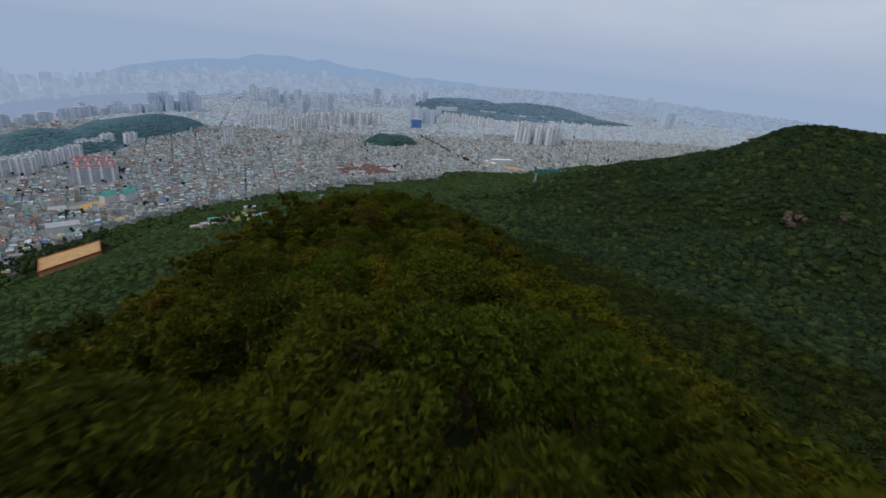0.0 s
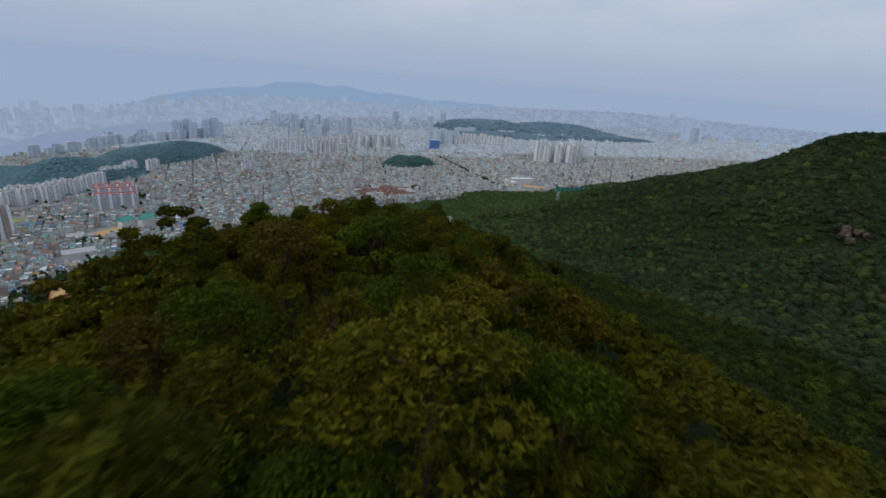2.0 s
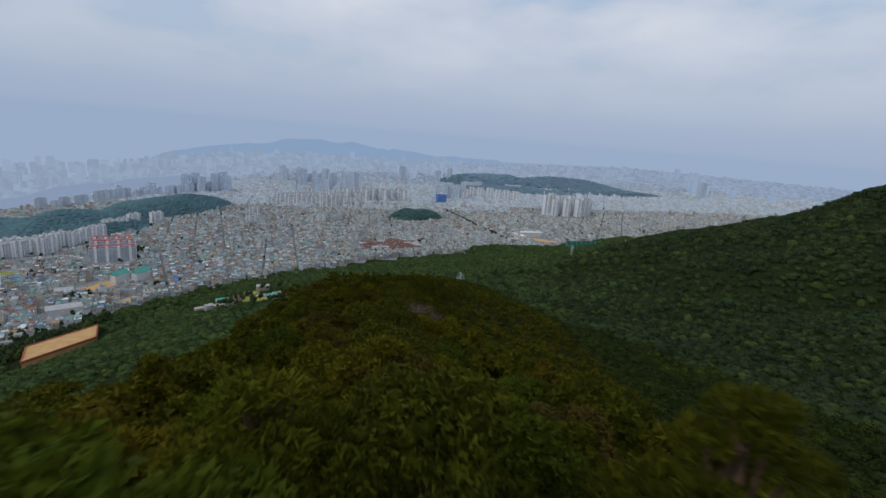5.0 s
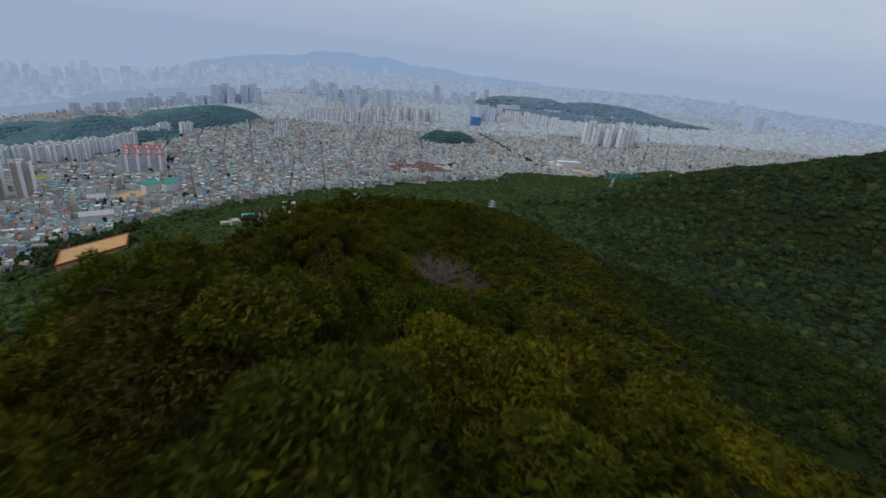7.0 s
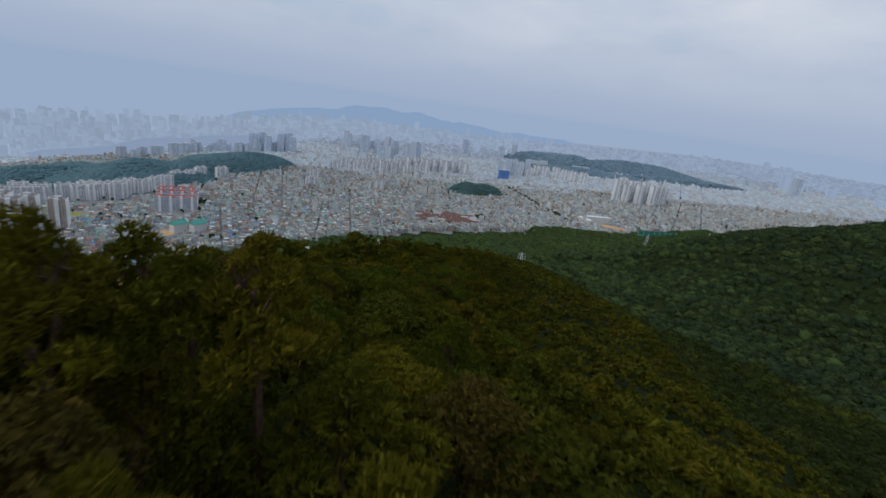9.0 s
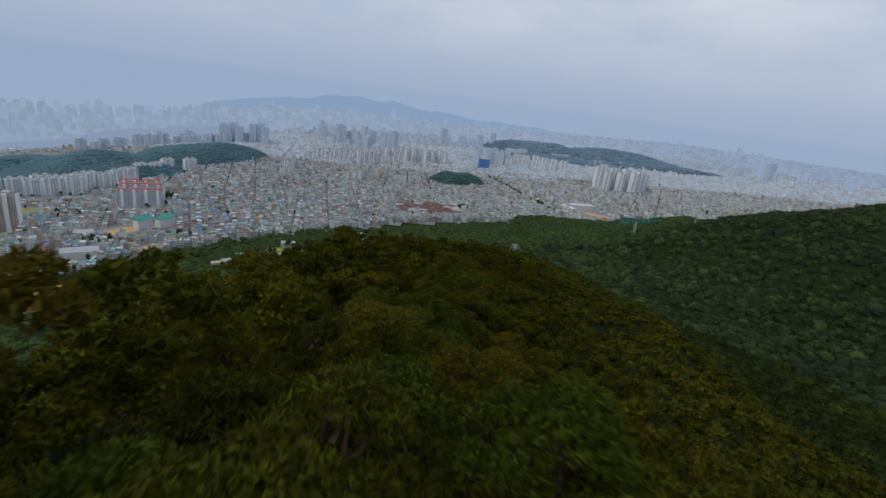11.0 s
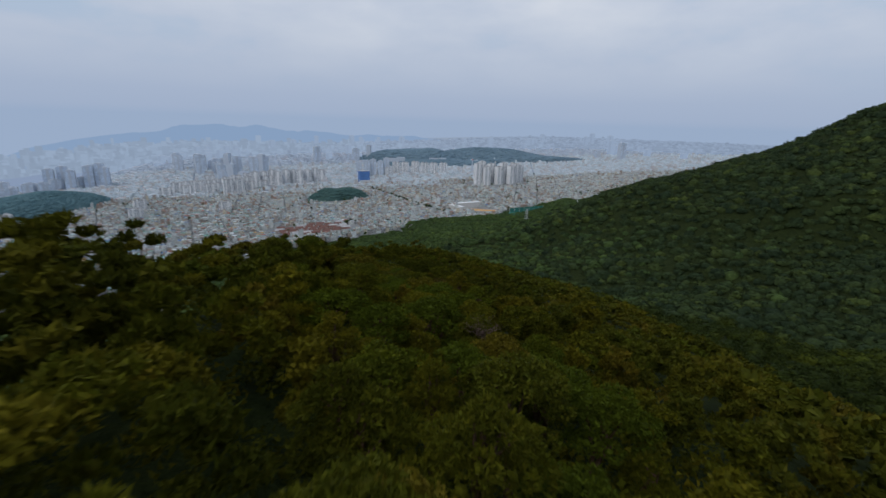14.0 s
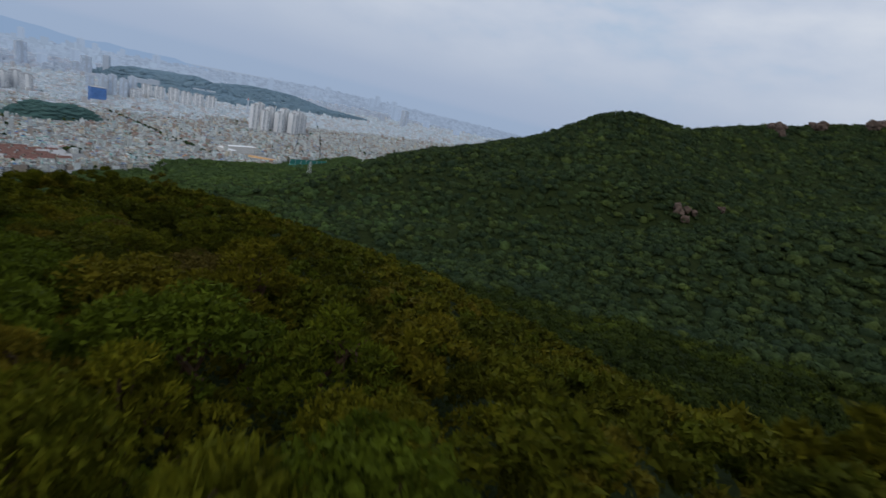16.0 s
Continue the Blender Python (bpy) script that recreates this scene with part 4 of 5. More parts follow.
# ---- apartment blocks ----
def apartment(length, depth, height, units, wall, bay, cap, cap_label=""):
    """A slab of several units with stair towers, white end walls, balconies and roof blocks."""
    block = new("apartment_block")
    body = part("body", box_bm(length, depth, -4, height, bevel=0.15), wall, block)
    w = length / units
    for k in range(units):
        cx = -length / 2 + w * (k + 0.5)
        part("stair_tower", box_bm(w * 0.24, depth + 2.4, -4, height + 2.2, cx), bay, block)
        part("roof_block", box_bm(w * 0.42, depth * 0.62, height + 0.02, height + 4.6, cx, 0, 0.1), cap, block, cap_label)
        part("window_bay", box_bm(w * 0.28, 1.3, 0, height - 1.2, cx + w * 0.31, -depth / 2 - 0.62), wall, body)
    for sgn in (-1, 1):
        part("end_wall", box_bm(0.5, depth + 0.6, -4, height + 1.1, sgn * (length / 2 + 0.2)), bay, block)
    part("parapet", box_bm(length - 0.6, 0.4, height, height + 1.3, 0, -depth / 2 + 0.3), cap, block)
    part("parapet", box_bm(length - 0.6, 0.4, height, height + 1.3, 0, depth / 2 - 0.3), cap, block)
    return block


def row_of(base, group, label, places):
    for n_, (x, y, turn, lift) in enumerate(places):
        m_ = pose(x, y, tz(x, y) + lift, 0, 0, turn)
        b = base if n_ == 0 else copy_thing(base, m_)
        if n_ == 0:
            b.matrix_world = m_
        tagged(b, label, "apartment block", group)


red = apartment(78, 13, 30, 4, M_APT_GREY, M_BAY, M_RED, "red roof block")
row_of(red, "red-topped apartments", "long grey apartment slab with red-painted roof blocks", [(-638, 1004, 30, 0), (-668, 1050, 30, 0), (-700, 1092, 30, -2)])
slab = apartment(32, 12, 34, 2, M_APT, M_BAY, M_CAP)
row_of(slab, "apartments below the wooded hill", "white and grey apartment slab below a wooded hill",
       [(-872, 985, 60, 0), (-850, 1000, 60, -3), (-862, 1028, 60, 0), (-828, 1018, 60, 0), (-838, 1048, 60, -2), (-803, 1042, 60, 0), (-812, 1066, 60, 2), (-820, 1096, 75, 0), (-806, 1124, 75, -4), (-796, 1152, 75, 0), (-792, 1182, 70, 0),
        (-815, 1250, 80, 0), (-806, 1292, 80, -3), (-812, 1350, 70, 0), (-770, 1385, 60, 0), (-900, 960, 50, 0), (-925, 930, 50, -3), (-885, 940, 50, 0), (-945, 955, 50, 0)])
wide = apartment(26, 14, 55, 1, M_APT, M_BAY, M_CAP)
row_of(wide, "long estate of tall apartments", "tall white apartment tower with grey window bands",
       [(-334 + 25 * k, 1936 + 3 * (k % 3) * 6 + k * 2, 4, -3 * (k % 2)) for k in range(10)])
pair = apartment(30, 14, 47, 2, M_APT, M_BAY, M_CAP)
row_of(pair, "middle apartments", "white apartment slab rising over low houses",
       [(-392, 1795, 25, 0), (-362, 1810, 25, 0), (190, 2210, -30, 0), (225, 2190, -30, 0), (265, 2160, -30, 4), (300, 2140, -28, 0), (335, 2118, -28, 0), (372, 2100, -28, 0), (150, 2120, 10, -12), (-560, 1560, 30, -18), (-520, 1430, 30, -20), (-330, 1480, 12, -20)])
r_ = random.Random(12)
row_of(apartment(36, 12, 38, 2, M_APT, M_BAY, M_CAP), "white estate on the plain", "white apartment slab in a crowded estate",
       [(-575 + 62 * (k % 5) + 16 * (k // 5) + r_.uniform(-8, 8), 1790 + 62 * (k // 5) + 9 * (k % 5) + r_.uniform(-10, 10), 14, -r_.choice((0, 4, 10))) for k in range(25)])
row_of(apartment(30, 13, 44, 1, M_APT_FAR, M_BAY_FAR, M_BAY_FAR), "belt of slabs behind the hill", "apartment slab in a belt behind a wooded hill, paled for haze",
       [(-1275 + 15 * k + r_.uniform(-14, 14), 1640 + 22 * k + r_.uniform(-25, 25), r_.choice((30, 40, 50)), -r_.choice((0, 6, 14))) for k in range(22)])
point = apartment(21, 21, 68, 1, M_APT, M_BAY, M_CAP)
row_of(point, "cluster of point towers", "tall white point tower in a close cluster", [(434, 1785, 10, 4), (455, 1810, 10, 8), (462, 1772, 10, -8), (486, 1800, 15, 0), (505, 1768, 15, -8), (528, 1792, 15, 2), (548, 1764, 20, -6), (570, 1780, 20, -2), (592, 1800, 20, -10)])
tall_hazed = apartment(22, 22, 66, 1, M_APT_FAR, M_BAY_FAR, M_BAY_FAR)
row_of(tall_hazed, "towers behind the blue building", "apartment tower painted pale for light haze", [(62, 2120, 0, 0), (88, 2132, 0, 3), (116, 2128, 0, -4), (142, 2140, 0, 6), (30, 2150, 0, -8)])
far_t = apartment(30, 24, 80, 1, M_APT_HAZED, M_BAY_FAR, M_BAY_FAR)
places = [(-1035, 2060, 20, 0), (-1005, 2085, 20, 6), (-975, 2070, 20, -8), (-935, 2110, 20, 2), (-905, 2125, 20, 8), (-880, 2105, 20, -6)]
row_of(far_t, "slate blue far towers", "high tower painted slate blue for haze", places)
hazed_t = apartment(34, 22, 88, 1, M_APT_FAR, M_BAY_FAR, M_BAY_FAR)
# rim towers glow in the haze colour
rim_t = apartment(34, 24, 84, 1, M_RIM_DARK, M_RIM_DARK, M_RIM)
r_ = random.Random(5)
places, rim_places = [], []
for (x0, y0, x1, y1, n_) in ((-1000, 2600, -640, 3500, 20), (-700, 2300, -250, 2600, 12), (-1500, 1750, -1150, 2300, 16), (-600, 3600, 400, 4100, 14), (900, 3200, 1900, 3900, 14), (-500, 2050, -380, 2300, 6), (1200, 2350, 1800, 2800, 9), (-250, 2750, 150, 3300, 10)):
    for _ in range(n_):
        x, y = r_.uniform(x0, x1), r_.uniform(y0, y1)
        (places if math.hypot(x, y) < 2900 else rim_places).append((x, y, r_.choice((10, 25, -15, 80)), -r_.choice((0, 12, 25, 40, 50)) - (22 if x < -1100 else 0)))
row_of(hazed_t, "far high-rises", "high-rise block on the plain, tinted blue-grey for haze", places)
row_of(rim_t, "farthest high-rises", "high-rise block at the far rim of the plain, haze painted as glow", rim_places)

beige = apartment(24, 18, 66, 1, M_APT_BEIGE, M_BAY, M_CAP)
row_of(beige, "beige towers", "tall beige apartment tower above low houses", [(-716, 738, 30, 0), (-730, 778, 30, -4), (-700, 800, 30, -10), (-752, 756, 30, 2)])

# ---- single buildings and open grounds ----
hall = new("blue_building")
hall.matrix_world = pose(44, 1972, tz(44, 1972), 0, 0, 15)
part("wall", box_bm(38, 26, -2, 42, bevel=0.2), M_BLUE, hall)
part("roof", box_bm(38.6, 26.6, 42, 43), M_CAP, hall)
part("podium", box_bm(66, 40, -2, 9, 20, 0), M_WHITE, hall)
tagged(hall, "bright blue clad building on a white podium", "building")

mast = new("chimney")
mast.matrix_world = pose(501, 2118, tz(501, 2118))
bm = bmesh.new()
bmesh.ops.create_cone(bm, cap_ends=True, segments=12, radius1=3.2, radius2=2.0, depth=64, matrix=Matrix.Translation((0, 0, 30)))
part("shaft", bm, M_BAY_FAR, mast)
bm = bmesh.new()
bmesh.ops.create_cone(bm, cap_ends=True, segments=12, radius1=2.3, radius2=2.3, depth=5, matrix=Matrix.Translation((0, 0, 57)))
part("red_band", bm, M_RED, mast)
tagged(mast, "slim chimney with a red band, shaft tinted for haze", "chimney")


def ground_plate(name, corners, material, label, category, kerb=None, lift=0.25):
    """A levelled open ground on the plain with a raised edge."""
    cx, cy = sum(c[0] for c in corners) / len(corners), sum(c[1] for c in corners) / len(corners)
    th = new(name)
    z = max(tz(*c) for c in corners) + lift
    th.matrix_world = pose(cx, cy, z)
    bm = bmesh.new()
    top = [bm.verts.new((x - cx, y - cy, 0)) for x, y in corners]
    low = [bm.verts.new((x - cx, y - cy, -16)) for x, y in corners]
    n = len(corners)
    bm.faces.new(top)
    for i in range(n):
        bm.faces.new((top[i], low[i], low[(i + 1) % n], top[(i + 1) % n]))
    bmesh.ops.recalc_face_normals(bm, faces=bm.faces)
    part("surface", bm, material, th)
    if kerb:
        for i in range(n):
            a, b = Vector((*corners[i], 0)), Vector((*corners[(i + 1) % n], 0))
            d = b - a
            bm = box_bm(d.length + 1.2, 1.4, -2, 0.9)
            bmesh.ops.transform(bm, verts=bm.verts, matrix=Matrix.Translation(((a + b) / 2 - Vector((cx, cy, 0)))) @ Matrix.Rotation(math.atan2(d.y, d.x), 4, "Z"))
            part("edge", bm, kerb, th)
    return tagged(th, label, category)


ground_plate("sports_ground", [(-446, 558), (-470, 594), (-436, 666), (-414, 631)], M_SAND, "large orange sand sports ground with a red edge", "sports ground", M_TRACK, 7.0)
ground_plate("school_yard", [(-577, 818), (-548, 812), (-532, 858), (-563, 868)], M_SAND, "orange sand school yard among houses", "school yard", M_CAP)
ground_plate("gravel_lot", [(-480, 770), (-460, 768), (-452, 794), (-470, 800)], M_SAND, "small orange gravel lot at the wood's edge", "gravel lot")
ground_plate("playing_field", [(-812, 868), (-752, 880), (-742, 912), (-800, 900)], M_LAWN, "yellow-green playing field near the apartments", "playing field", M_CAP)
ground_plate("schoolground", [(284, 1308), (345, 1290), (360, 1316), (296, 1340)], M_SAND, "orange sand ground before white school buildings", "school yard", M_CAP)


def hall_block(name, x, y, turn, sx, sy, h, wall, roof, label, ridge=0.0, base=None):
    th = new(name)
    th.matrix_world = pose(x, y, tz(x, y) if base is None else base, 0, 0, turn)
    part("wall", box_bm(sx, sy, -3, h, bevel=0.1), wall, th)
    if ridge:
        bm = bmesh.new()
        v = [bm.verts.new(c) for c in ((-sx / 2 - .5, -sy / 2 - .6, h), (sx / 2 + .5, -sy / 2 - .6, h), (sx / 2 + .5, sy / 2 + .6, h), (-sx / 2 - .5, sy / 2 + .6, h), (-sx / 2 - .5, 0, h + ridge), (sx / 2 + .5, 0, h + ridge))]
        for f in ((0, 1, 5, 4), (2, 3, 4, 5), (0, 4, 3), (1, 2, 5), (0, 3, 2, 1)):
            bm.faces.new([v[i] for i in f])
        part("roof", bm, roof, th)
    else:
        part("roof", box_bm(sx + 0.6, sy + 0.6, h, h + 0.6), roof, th)
    return tagged(th, label, name.replace("_", " "))


hall_block("hall", -523, 722, 40, 42, 22, 11, M_WHITE, M_CAP, "wide grey hall with a shallow metal roof", 2.5)
hall_block("hall", -582, 800, 30, 24, 16, 9, M_WHITE, M_CAP, "domed grey gymnasium beside the school yard", 3.5)
hall_block("green_roofed_building", -540, 872, 70, 26, 13, 15, M_WHITE, M_TEAL, "tall house with a steep teal metal roof", 7)
hall_block("green_roofed_building", -513, 888, 70, 26, 13, 15, M_WHITE, M_TEAL, "tall house with a steep teal metal roof beside a twin", 7)
hall_block("school", 292, 1366, 18, 70, 14, 15, M_WHITE, M_BAY, "long white school building", 0)
hall_block("school", 255, 1338, -60, 46, 14, 13, M_WHITE, M_BAY, "white school wing beside a sand ground", 0)

# terraces of the red-roofed quarter
r_ = random.Random(8)
for row in range(6):
    for k in range(7):
        u, v = k * 21 - 66 + (row % 2) * 6, row * 16 - 44
        x, y = -92 + u * math.cos(radians(16)) - v * math.sin(radians(16)), 1204 + u * math.sin(radians(16)) + v * math.cos(radians(16))
        if r_.random() < 0.1:
            continue
        hall_block("terraced_house", x, y, 16 + r_.uniform(-3, 3), 16.0, 9.0, 5.6 + r_.uniform(0, 1.5), M_WALL_OB, M_TILE if r_.random() < 0.72 else M_CAP, "terraced house with a pitched tiled roof", 3.2)

# ---- wooded hills in the plain ----
for n_, (x0, y0, h, rx, ry, a) in enumerate(HILLS):
    r_ = np.random.default_rng(100 + n_)
    s = 7.5 if y0 < 2000 else 17
    g_ = np.stack(np.meshgrid(np.arange(-rx, rx, s), np.arange(-ry, ry, s)), -1).reshape(-1, 2).astype(float) + r_.uniform(-s * 0.4, s * 0.4, (len(np.arange(-rx, rx, s)) * len(np.arange(-ry, ry, s)), 2))
    e = (g_[:, 0] / rx) ** 2 + (g_[:, 1] / ry) ** 2
    wob = value_noise(g_[:, 0] / (rx * 0.4) + 40, g_[:, 1] / (ry * 0.5) + 40, n_ + 3)
    k = e < 0.85 + 0.3 * wob
    g_, e, wob = g_[k], e[k], wob[k]
    c, sn = math.cos(radians(a)), math.sin(radians(a))
    X, Y = x0 + g_[:, 0] * c - g_[:, 1] * sn, y0 + g_[:, 0] * sn + g_[:, 1] * c
    Z = town_z(X, Y) + h * np.clip(1 - e, 0, 1) ** 0.9 * (0.72 + 0.5 * wob)
    rr = s * r_.uniform(0.85, 1.35, len(X))
    T2 = [leafy_blob(k + 20, 4, 0.3, 0.3, 0.95) for k in range(5)]
    V, F, C = scatter([t[0] for t in T2], [t[1] for t in T2], np.stack([X, Y, Z - rr * 0.10 + r_.normal(0, 0.03 * s, len(X))], -1), rr, np.full(len(X), 0.27), r_.uniform(0, 6.28, len(X)))
    # the hill's own body under its trees
    ga, gr = np.meshgrid(np.linspace(0, 2 * np.pi, 33)[:-1], np.linspace(0, 1.05, 8))
    bx, by = gr * rx * np.cos(ga), gr * ry * np.sin(ga)
    HX, HY = x0 + bx * c - by * sn, y0 + bx * sn + by * c
    wob = value_noise(bx / (rx * 0.4) + 40, by / (ry * 0.5) + 40, n_ + 3)
    HZ = town_z(HX, HY) + s * 0.05 + h * np.clip(1 - gr ** 2, 0, 1) ** 0.9 * (0.72 + 0.5 * wob)
    base = len(V)
    ids = np.arange(8 * 32).reshape(8, 32) + base
    nxt = np.roll(ids, -1, 1)
    qa, qb, qc, qd = ids[:-1], nxt[:-1], nxt[1:], ids[1:]
    tri = np.concatenate([np.stack([qa, qc, qb], -1).reshape(-1, 3), np.stack([qa, qd, qc], -1).reshape(-1, 3)])
    V = np.concatenate([V, np.stack([HX, HY, HZ], -1).reshape(-1, 3)])
    F = np.concatenate([F, tri])
    tagged(new("wooded_hill", crowned(mesh_from("wooded_hill", V, F, [M_LOWWOOD if y0 < 1400 and x0 > 0 else M_HILLWOOD_DEEP if x0 > -100 and y0 < 1700 else M_HILLWOOD if y0 < 2000 else M_HILLWOOD_FAR], None, True), np.concatenate([C, np.full(len(V) - len(C), 0.4)]))), "wooded hill rising out of the town, haze in its colour", "hill", kind="stuff")

for x, y, t_, sx, sy, h in ((205, 2585, -20, 60, 18, 14), (250, 2570, -20, 40, 16, 18), (180, 2600, -15, 34, 14, 10), (410, 2530, -15, 44, 16, 12), (455, 2520, -15, 36, 14, 12)):
    hall_block("hillside_building", x, y, t_, sx, sy, h, M_BAY_FAR, M_BAY_FAR, "long building on a wooded hillside, tinted pale for haze", 0, tz(x, y) + 22)

# ---- distance ----
def far_range(name, pts, depth, material, label):
    """A distant chain of hills: crest points x, y, z with a slope down on both sides."""
    n = len(pts)
    xs = np.linspace(0, n - 1, n * 12)
    P = np.stack([np.interp(xs, np.arange(n), [p[k] for p in pts]) for k in range(3)], -1)
    P[:, 2] += (value_noise(xs * 2.3 + 7, xs * 0, 5) - 0.5) * 22 + (value_noise(xs * 5.1, xs * 0, 6) - 0.5) * 10
    out = P[:, :2] / np.linalg.norm(P[:, :2], axis=1)[:, None]
    rings = []
    for d, h in ((-depth, -1.0), (-depth * 0.45, -0.42), (0, 0), (depth * 0.3, -0.6)):
        z = P[:, 2] + h * (P[:, 2] + 420)
        rings.append(np.concatenate([P[:, :2] + out * d, z[:, None]], 1))
    V = np.concatenate(rings)
    m = len(P)
    F = []
    for r in range(3):
        a = np.arange(m - 1) + r * m
        F.append(np.stack([a, a + 1, a + 1 + m, a + m], -1))
    ob = new(name, mesh_from(name, V, np.concatenate(F), [material], None, True))
    return tagged(ob, label, "backdrop", kind="structure")


# far hills emit painted haze blue
M_FAR1 = glow("farthest_hills_haze_glow", (0.240, 0.345, 0.520))
M_FAR2 = glow("far_hills_haze_glow", (0.238, 0.310, 0.452))
far_range("backdrop", [(-2900, 3300, -420), (-2500, 3600, -200), (-2100, 3800, -20), (-1700, 4000, 70), (-1400, 4100, 110), (-1256, 4150, 150), (-1000, 4190, 172), (-850, 4210, 158), (-727, 4238, 165), (-500, 4260, 128), (-349, 4286, 130), (100, 4330, 105), (400, 4320, 112), (700, 4300, 90), (1100, 4200, 40)], 120, M_FAR1, "faint chain of hills on the horizon, glowing in painted haze blue")
far_range("backdrop", [(-2700, 2500, -330), (-2319, 2600, -245), (-2122, 2700, -180), (-1900, 2850, -150), (-1750, 2950, -105), (-1540, 3060, -95), (-1300, 3150, -92), (-1100, 3250, -170)], 120, M_FAR2, "low hills behind the town, glowing in painted haze blue")
# the farthest quarters: haze painted as glow, raised towards the hills to fit the camera's view
M_FARCITY = glow("farthest_quarters_haze_glow", (0.272, 0.352, 0.480), 0.10)
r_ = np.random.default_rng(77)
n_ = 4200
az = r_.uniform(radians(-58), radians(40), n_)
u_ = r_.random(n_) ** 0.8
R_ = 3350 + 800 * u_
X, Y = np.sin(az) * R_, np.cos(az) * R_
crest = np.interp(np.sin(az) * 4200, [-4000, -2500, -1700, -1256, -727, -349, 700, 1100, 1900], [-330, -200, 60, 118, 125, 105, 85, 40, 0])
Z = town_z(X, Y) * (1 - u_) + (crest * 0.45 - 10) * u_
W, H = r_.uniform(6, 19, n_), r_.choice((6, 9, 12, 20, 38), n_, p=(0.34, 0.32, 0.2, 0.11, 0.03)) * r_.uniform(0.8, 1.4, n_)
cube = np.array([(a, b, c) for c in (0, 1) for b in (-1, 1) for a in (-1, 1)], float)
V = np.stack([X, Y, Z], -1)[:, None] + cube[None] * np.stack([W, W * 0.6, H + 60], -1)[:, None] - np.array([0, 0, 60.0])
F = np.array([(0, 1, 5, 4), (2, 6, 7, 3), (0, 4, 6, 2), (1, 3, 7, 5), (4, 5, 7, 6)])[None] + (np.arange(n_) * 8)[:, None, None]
tagged(new("farthest_quarters", mesh_from("farthest_quarters", V.reshape(-1, 3), F.reshape(-1, 4), [M_FARCITY])), "quarters of the city glowing in painted haze blue", "city", kind="stuff")
# glowing wall in the haze colour, added to close the plain
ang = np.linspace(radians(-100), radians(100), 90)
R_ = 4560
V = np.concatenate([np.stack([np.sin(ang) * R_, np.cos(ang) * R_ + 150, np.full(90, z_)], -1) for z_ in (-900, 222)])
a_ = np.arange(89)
tagged(new("backdrop", mesh_from("backdrop", V, np.stack([a_, a_ + 1, a_ + 91, a_ + 90], -1), [glow("horizon_haze_glow", HAZE)], None, True)), "glowing wall in pale haze blue closing the far plain", "backdrop", kind="structure")

# ---- pylons ----
def bar(bm, a, b, w):
    """A thin square member from a to b."""
    a, b = Vector(a), Vector(b)
    d = b - a
    m = Matrix.Translation((a + b) / 2) @ d.to_track_quat("Z", "Y").to_matrix().to_4x4() @ Matrix.Diagonal((w, w, d.length, 1))
    bmesh.ops.create_cube(bm, size=1.0, matrix=m)


def pylon(h):
    """A lattice power pylon: four legs, bracing and three pairs of arms."""
    th = new("power_pylon")
    levels = [0, 0.22, 0.42, 0.6, 0.74, 0.86, 1.0]
    half = lambda f: 2.6 * (1 - f) ** 1.15 + 0.45
    for sx, sy in ((1, 1), (1, -1), (-1, 1), (-1, -1)):
        bm = bmesh.new()
        for f, g in zip(levels, levels[1:]):
            bar(bm, (sx * half(f), sy * half(f), f * h), (sx * half(g), sy * half(g), g * h), 0.24)
        part("leg", bm, M_STEEL, th)
    for f, g in zip(levels, levels[1:]):
        bm = bmesh.new()
        for a, b in (((1, 1), (1, -1)), ((1, -1), (-1, -1)), ((-1, -1), (-1, 1)), ((-1, 1), (1, 1))):
            p, q_ = half(f), half(g)
            bar(bm, (a[0] * p, a[1] * p, f * h), (b[0] * q_, b[1] * q_, g * h), 0.12)
            bar(bm, (b[0] * p, b[1] * p, f * h), (a[0] * q_, a[1] * q_, g * h), 0.12)
        part("bracing", bm, M_STEEL, th)
    for f, w in ((0.68, 4.6), (0.80, 4.0), (0.92, 3.3)):
        for s in (-1, 1):
            bm = bmesh.new()
            bar(bm, (s * half(f), 0, f * h), (s * w, 0, f * h + 0.3), 0.2)
            bar(bm, (s * half(f), 0, f * h + 1.5), (s * w, 0, f * h + 0.3), 0.14)
            arm = part("arm", bm, M_STEEL, th)
            bm = bmesh.new()
            bar(bm, (s * w, 0, f * h + 0.3), (s * w, 0, f * h - 1.3), 0.22)
            part("insulator", bm, M_CAP, arm)
    return th


py = pylon(22)
for n_, (x, y, top_, turn) in enumerate(((-81, 465, 155, 20), (38, 551, 138, 15), (265, 893, 104, 35), (404, 992, 103, 40))):
    m_ = pose(x, y, top_ - 22, 0, 0, turn)
    t_ = py if n_ == 0 else copy_thing(py, m_)
    if n_ == 0:
        t_.matrix_world = m_
    tagged(t_, "pale steel lattice power pylon rising from the wood", "pylon", "power pylons")
    g_ = float(ground_z(x, y))
    if top_ - 22 > g_ + 0.2:
        foot_ = new("concrete_footing")
        foot_.matrix_world = pose(x, y, 0, 0, 0, turn)
        part("block", box_bm(7.5, 7.5, g_ - 2, top_ - 21.9, bevel=0.2), M_CAP, foot_)
        tagged(foot_, "grey concrete footing under a power pylon", "footing")

# ---- garden grounds on the wooded slope ----
def on_land(x, y):
    return float(canopy_z(x, y)) - 6.0


def terrace(name, x, y, turn, sx, sy, material, label, category, up=6.0):
    th = new(name)
    th.matrix_world = pose(x, y, on_land(x, y) + up, 0, 0, turn)
    part("surface", box_bm(sx, sy, -14, 0, bevel=0.15), material, th)
    return tagged(th, label, category)


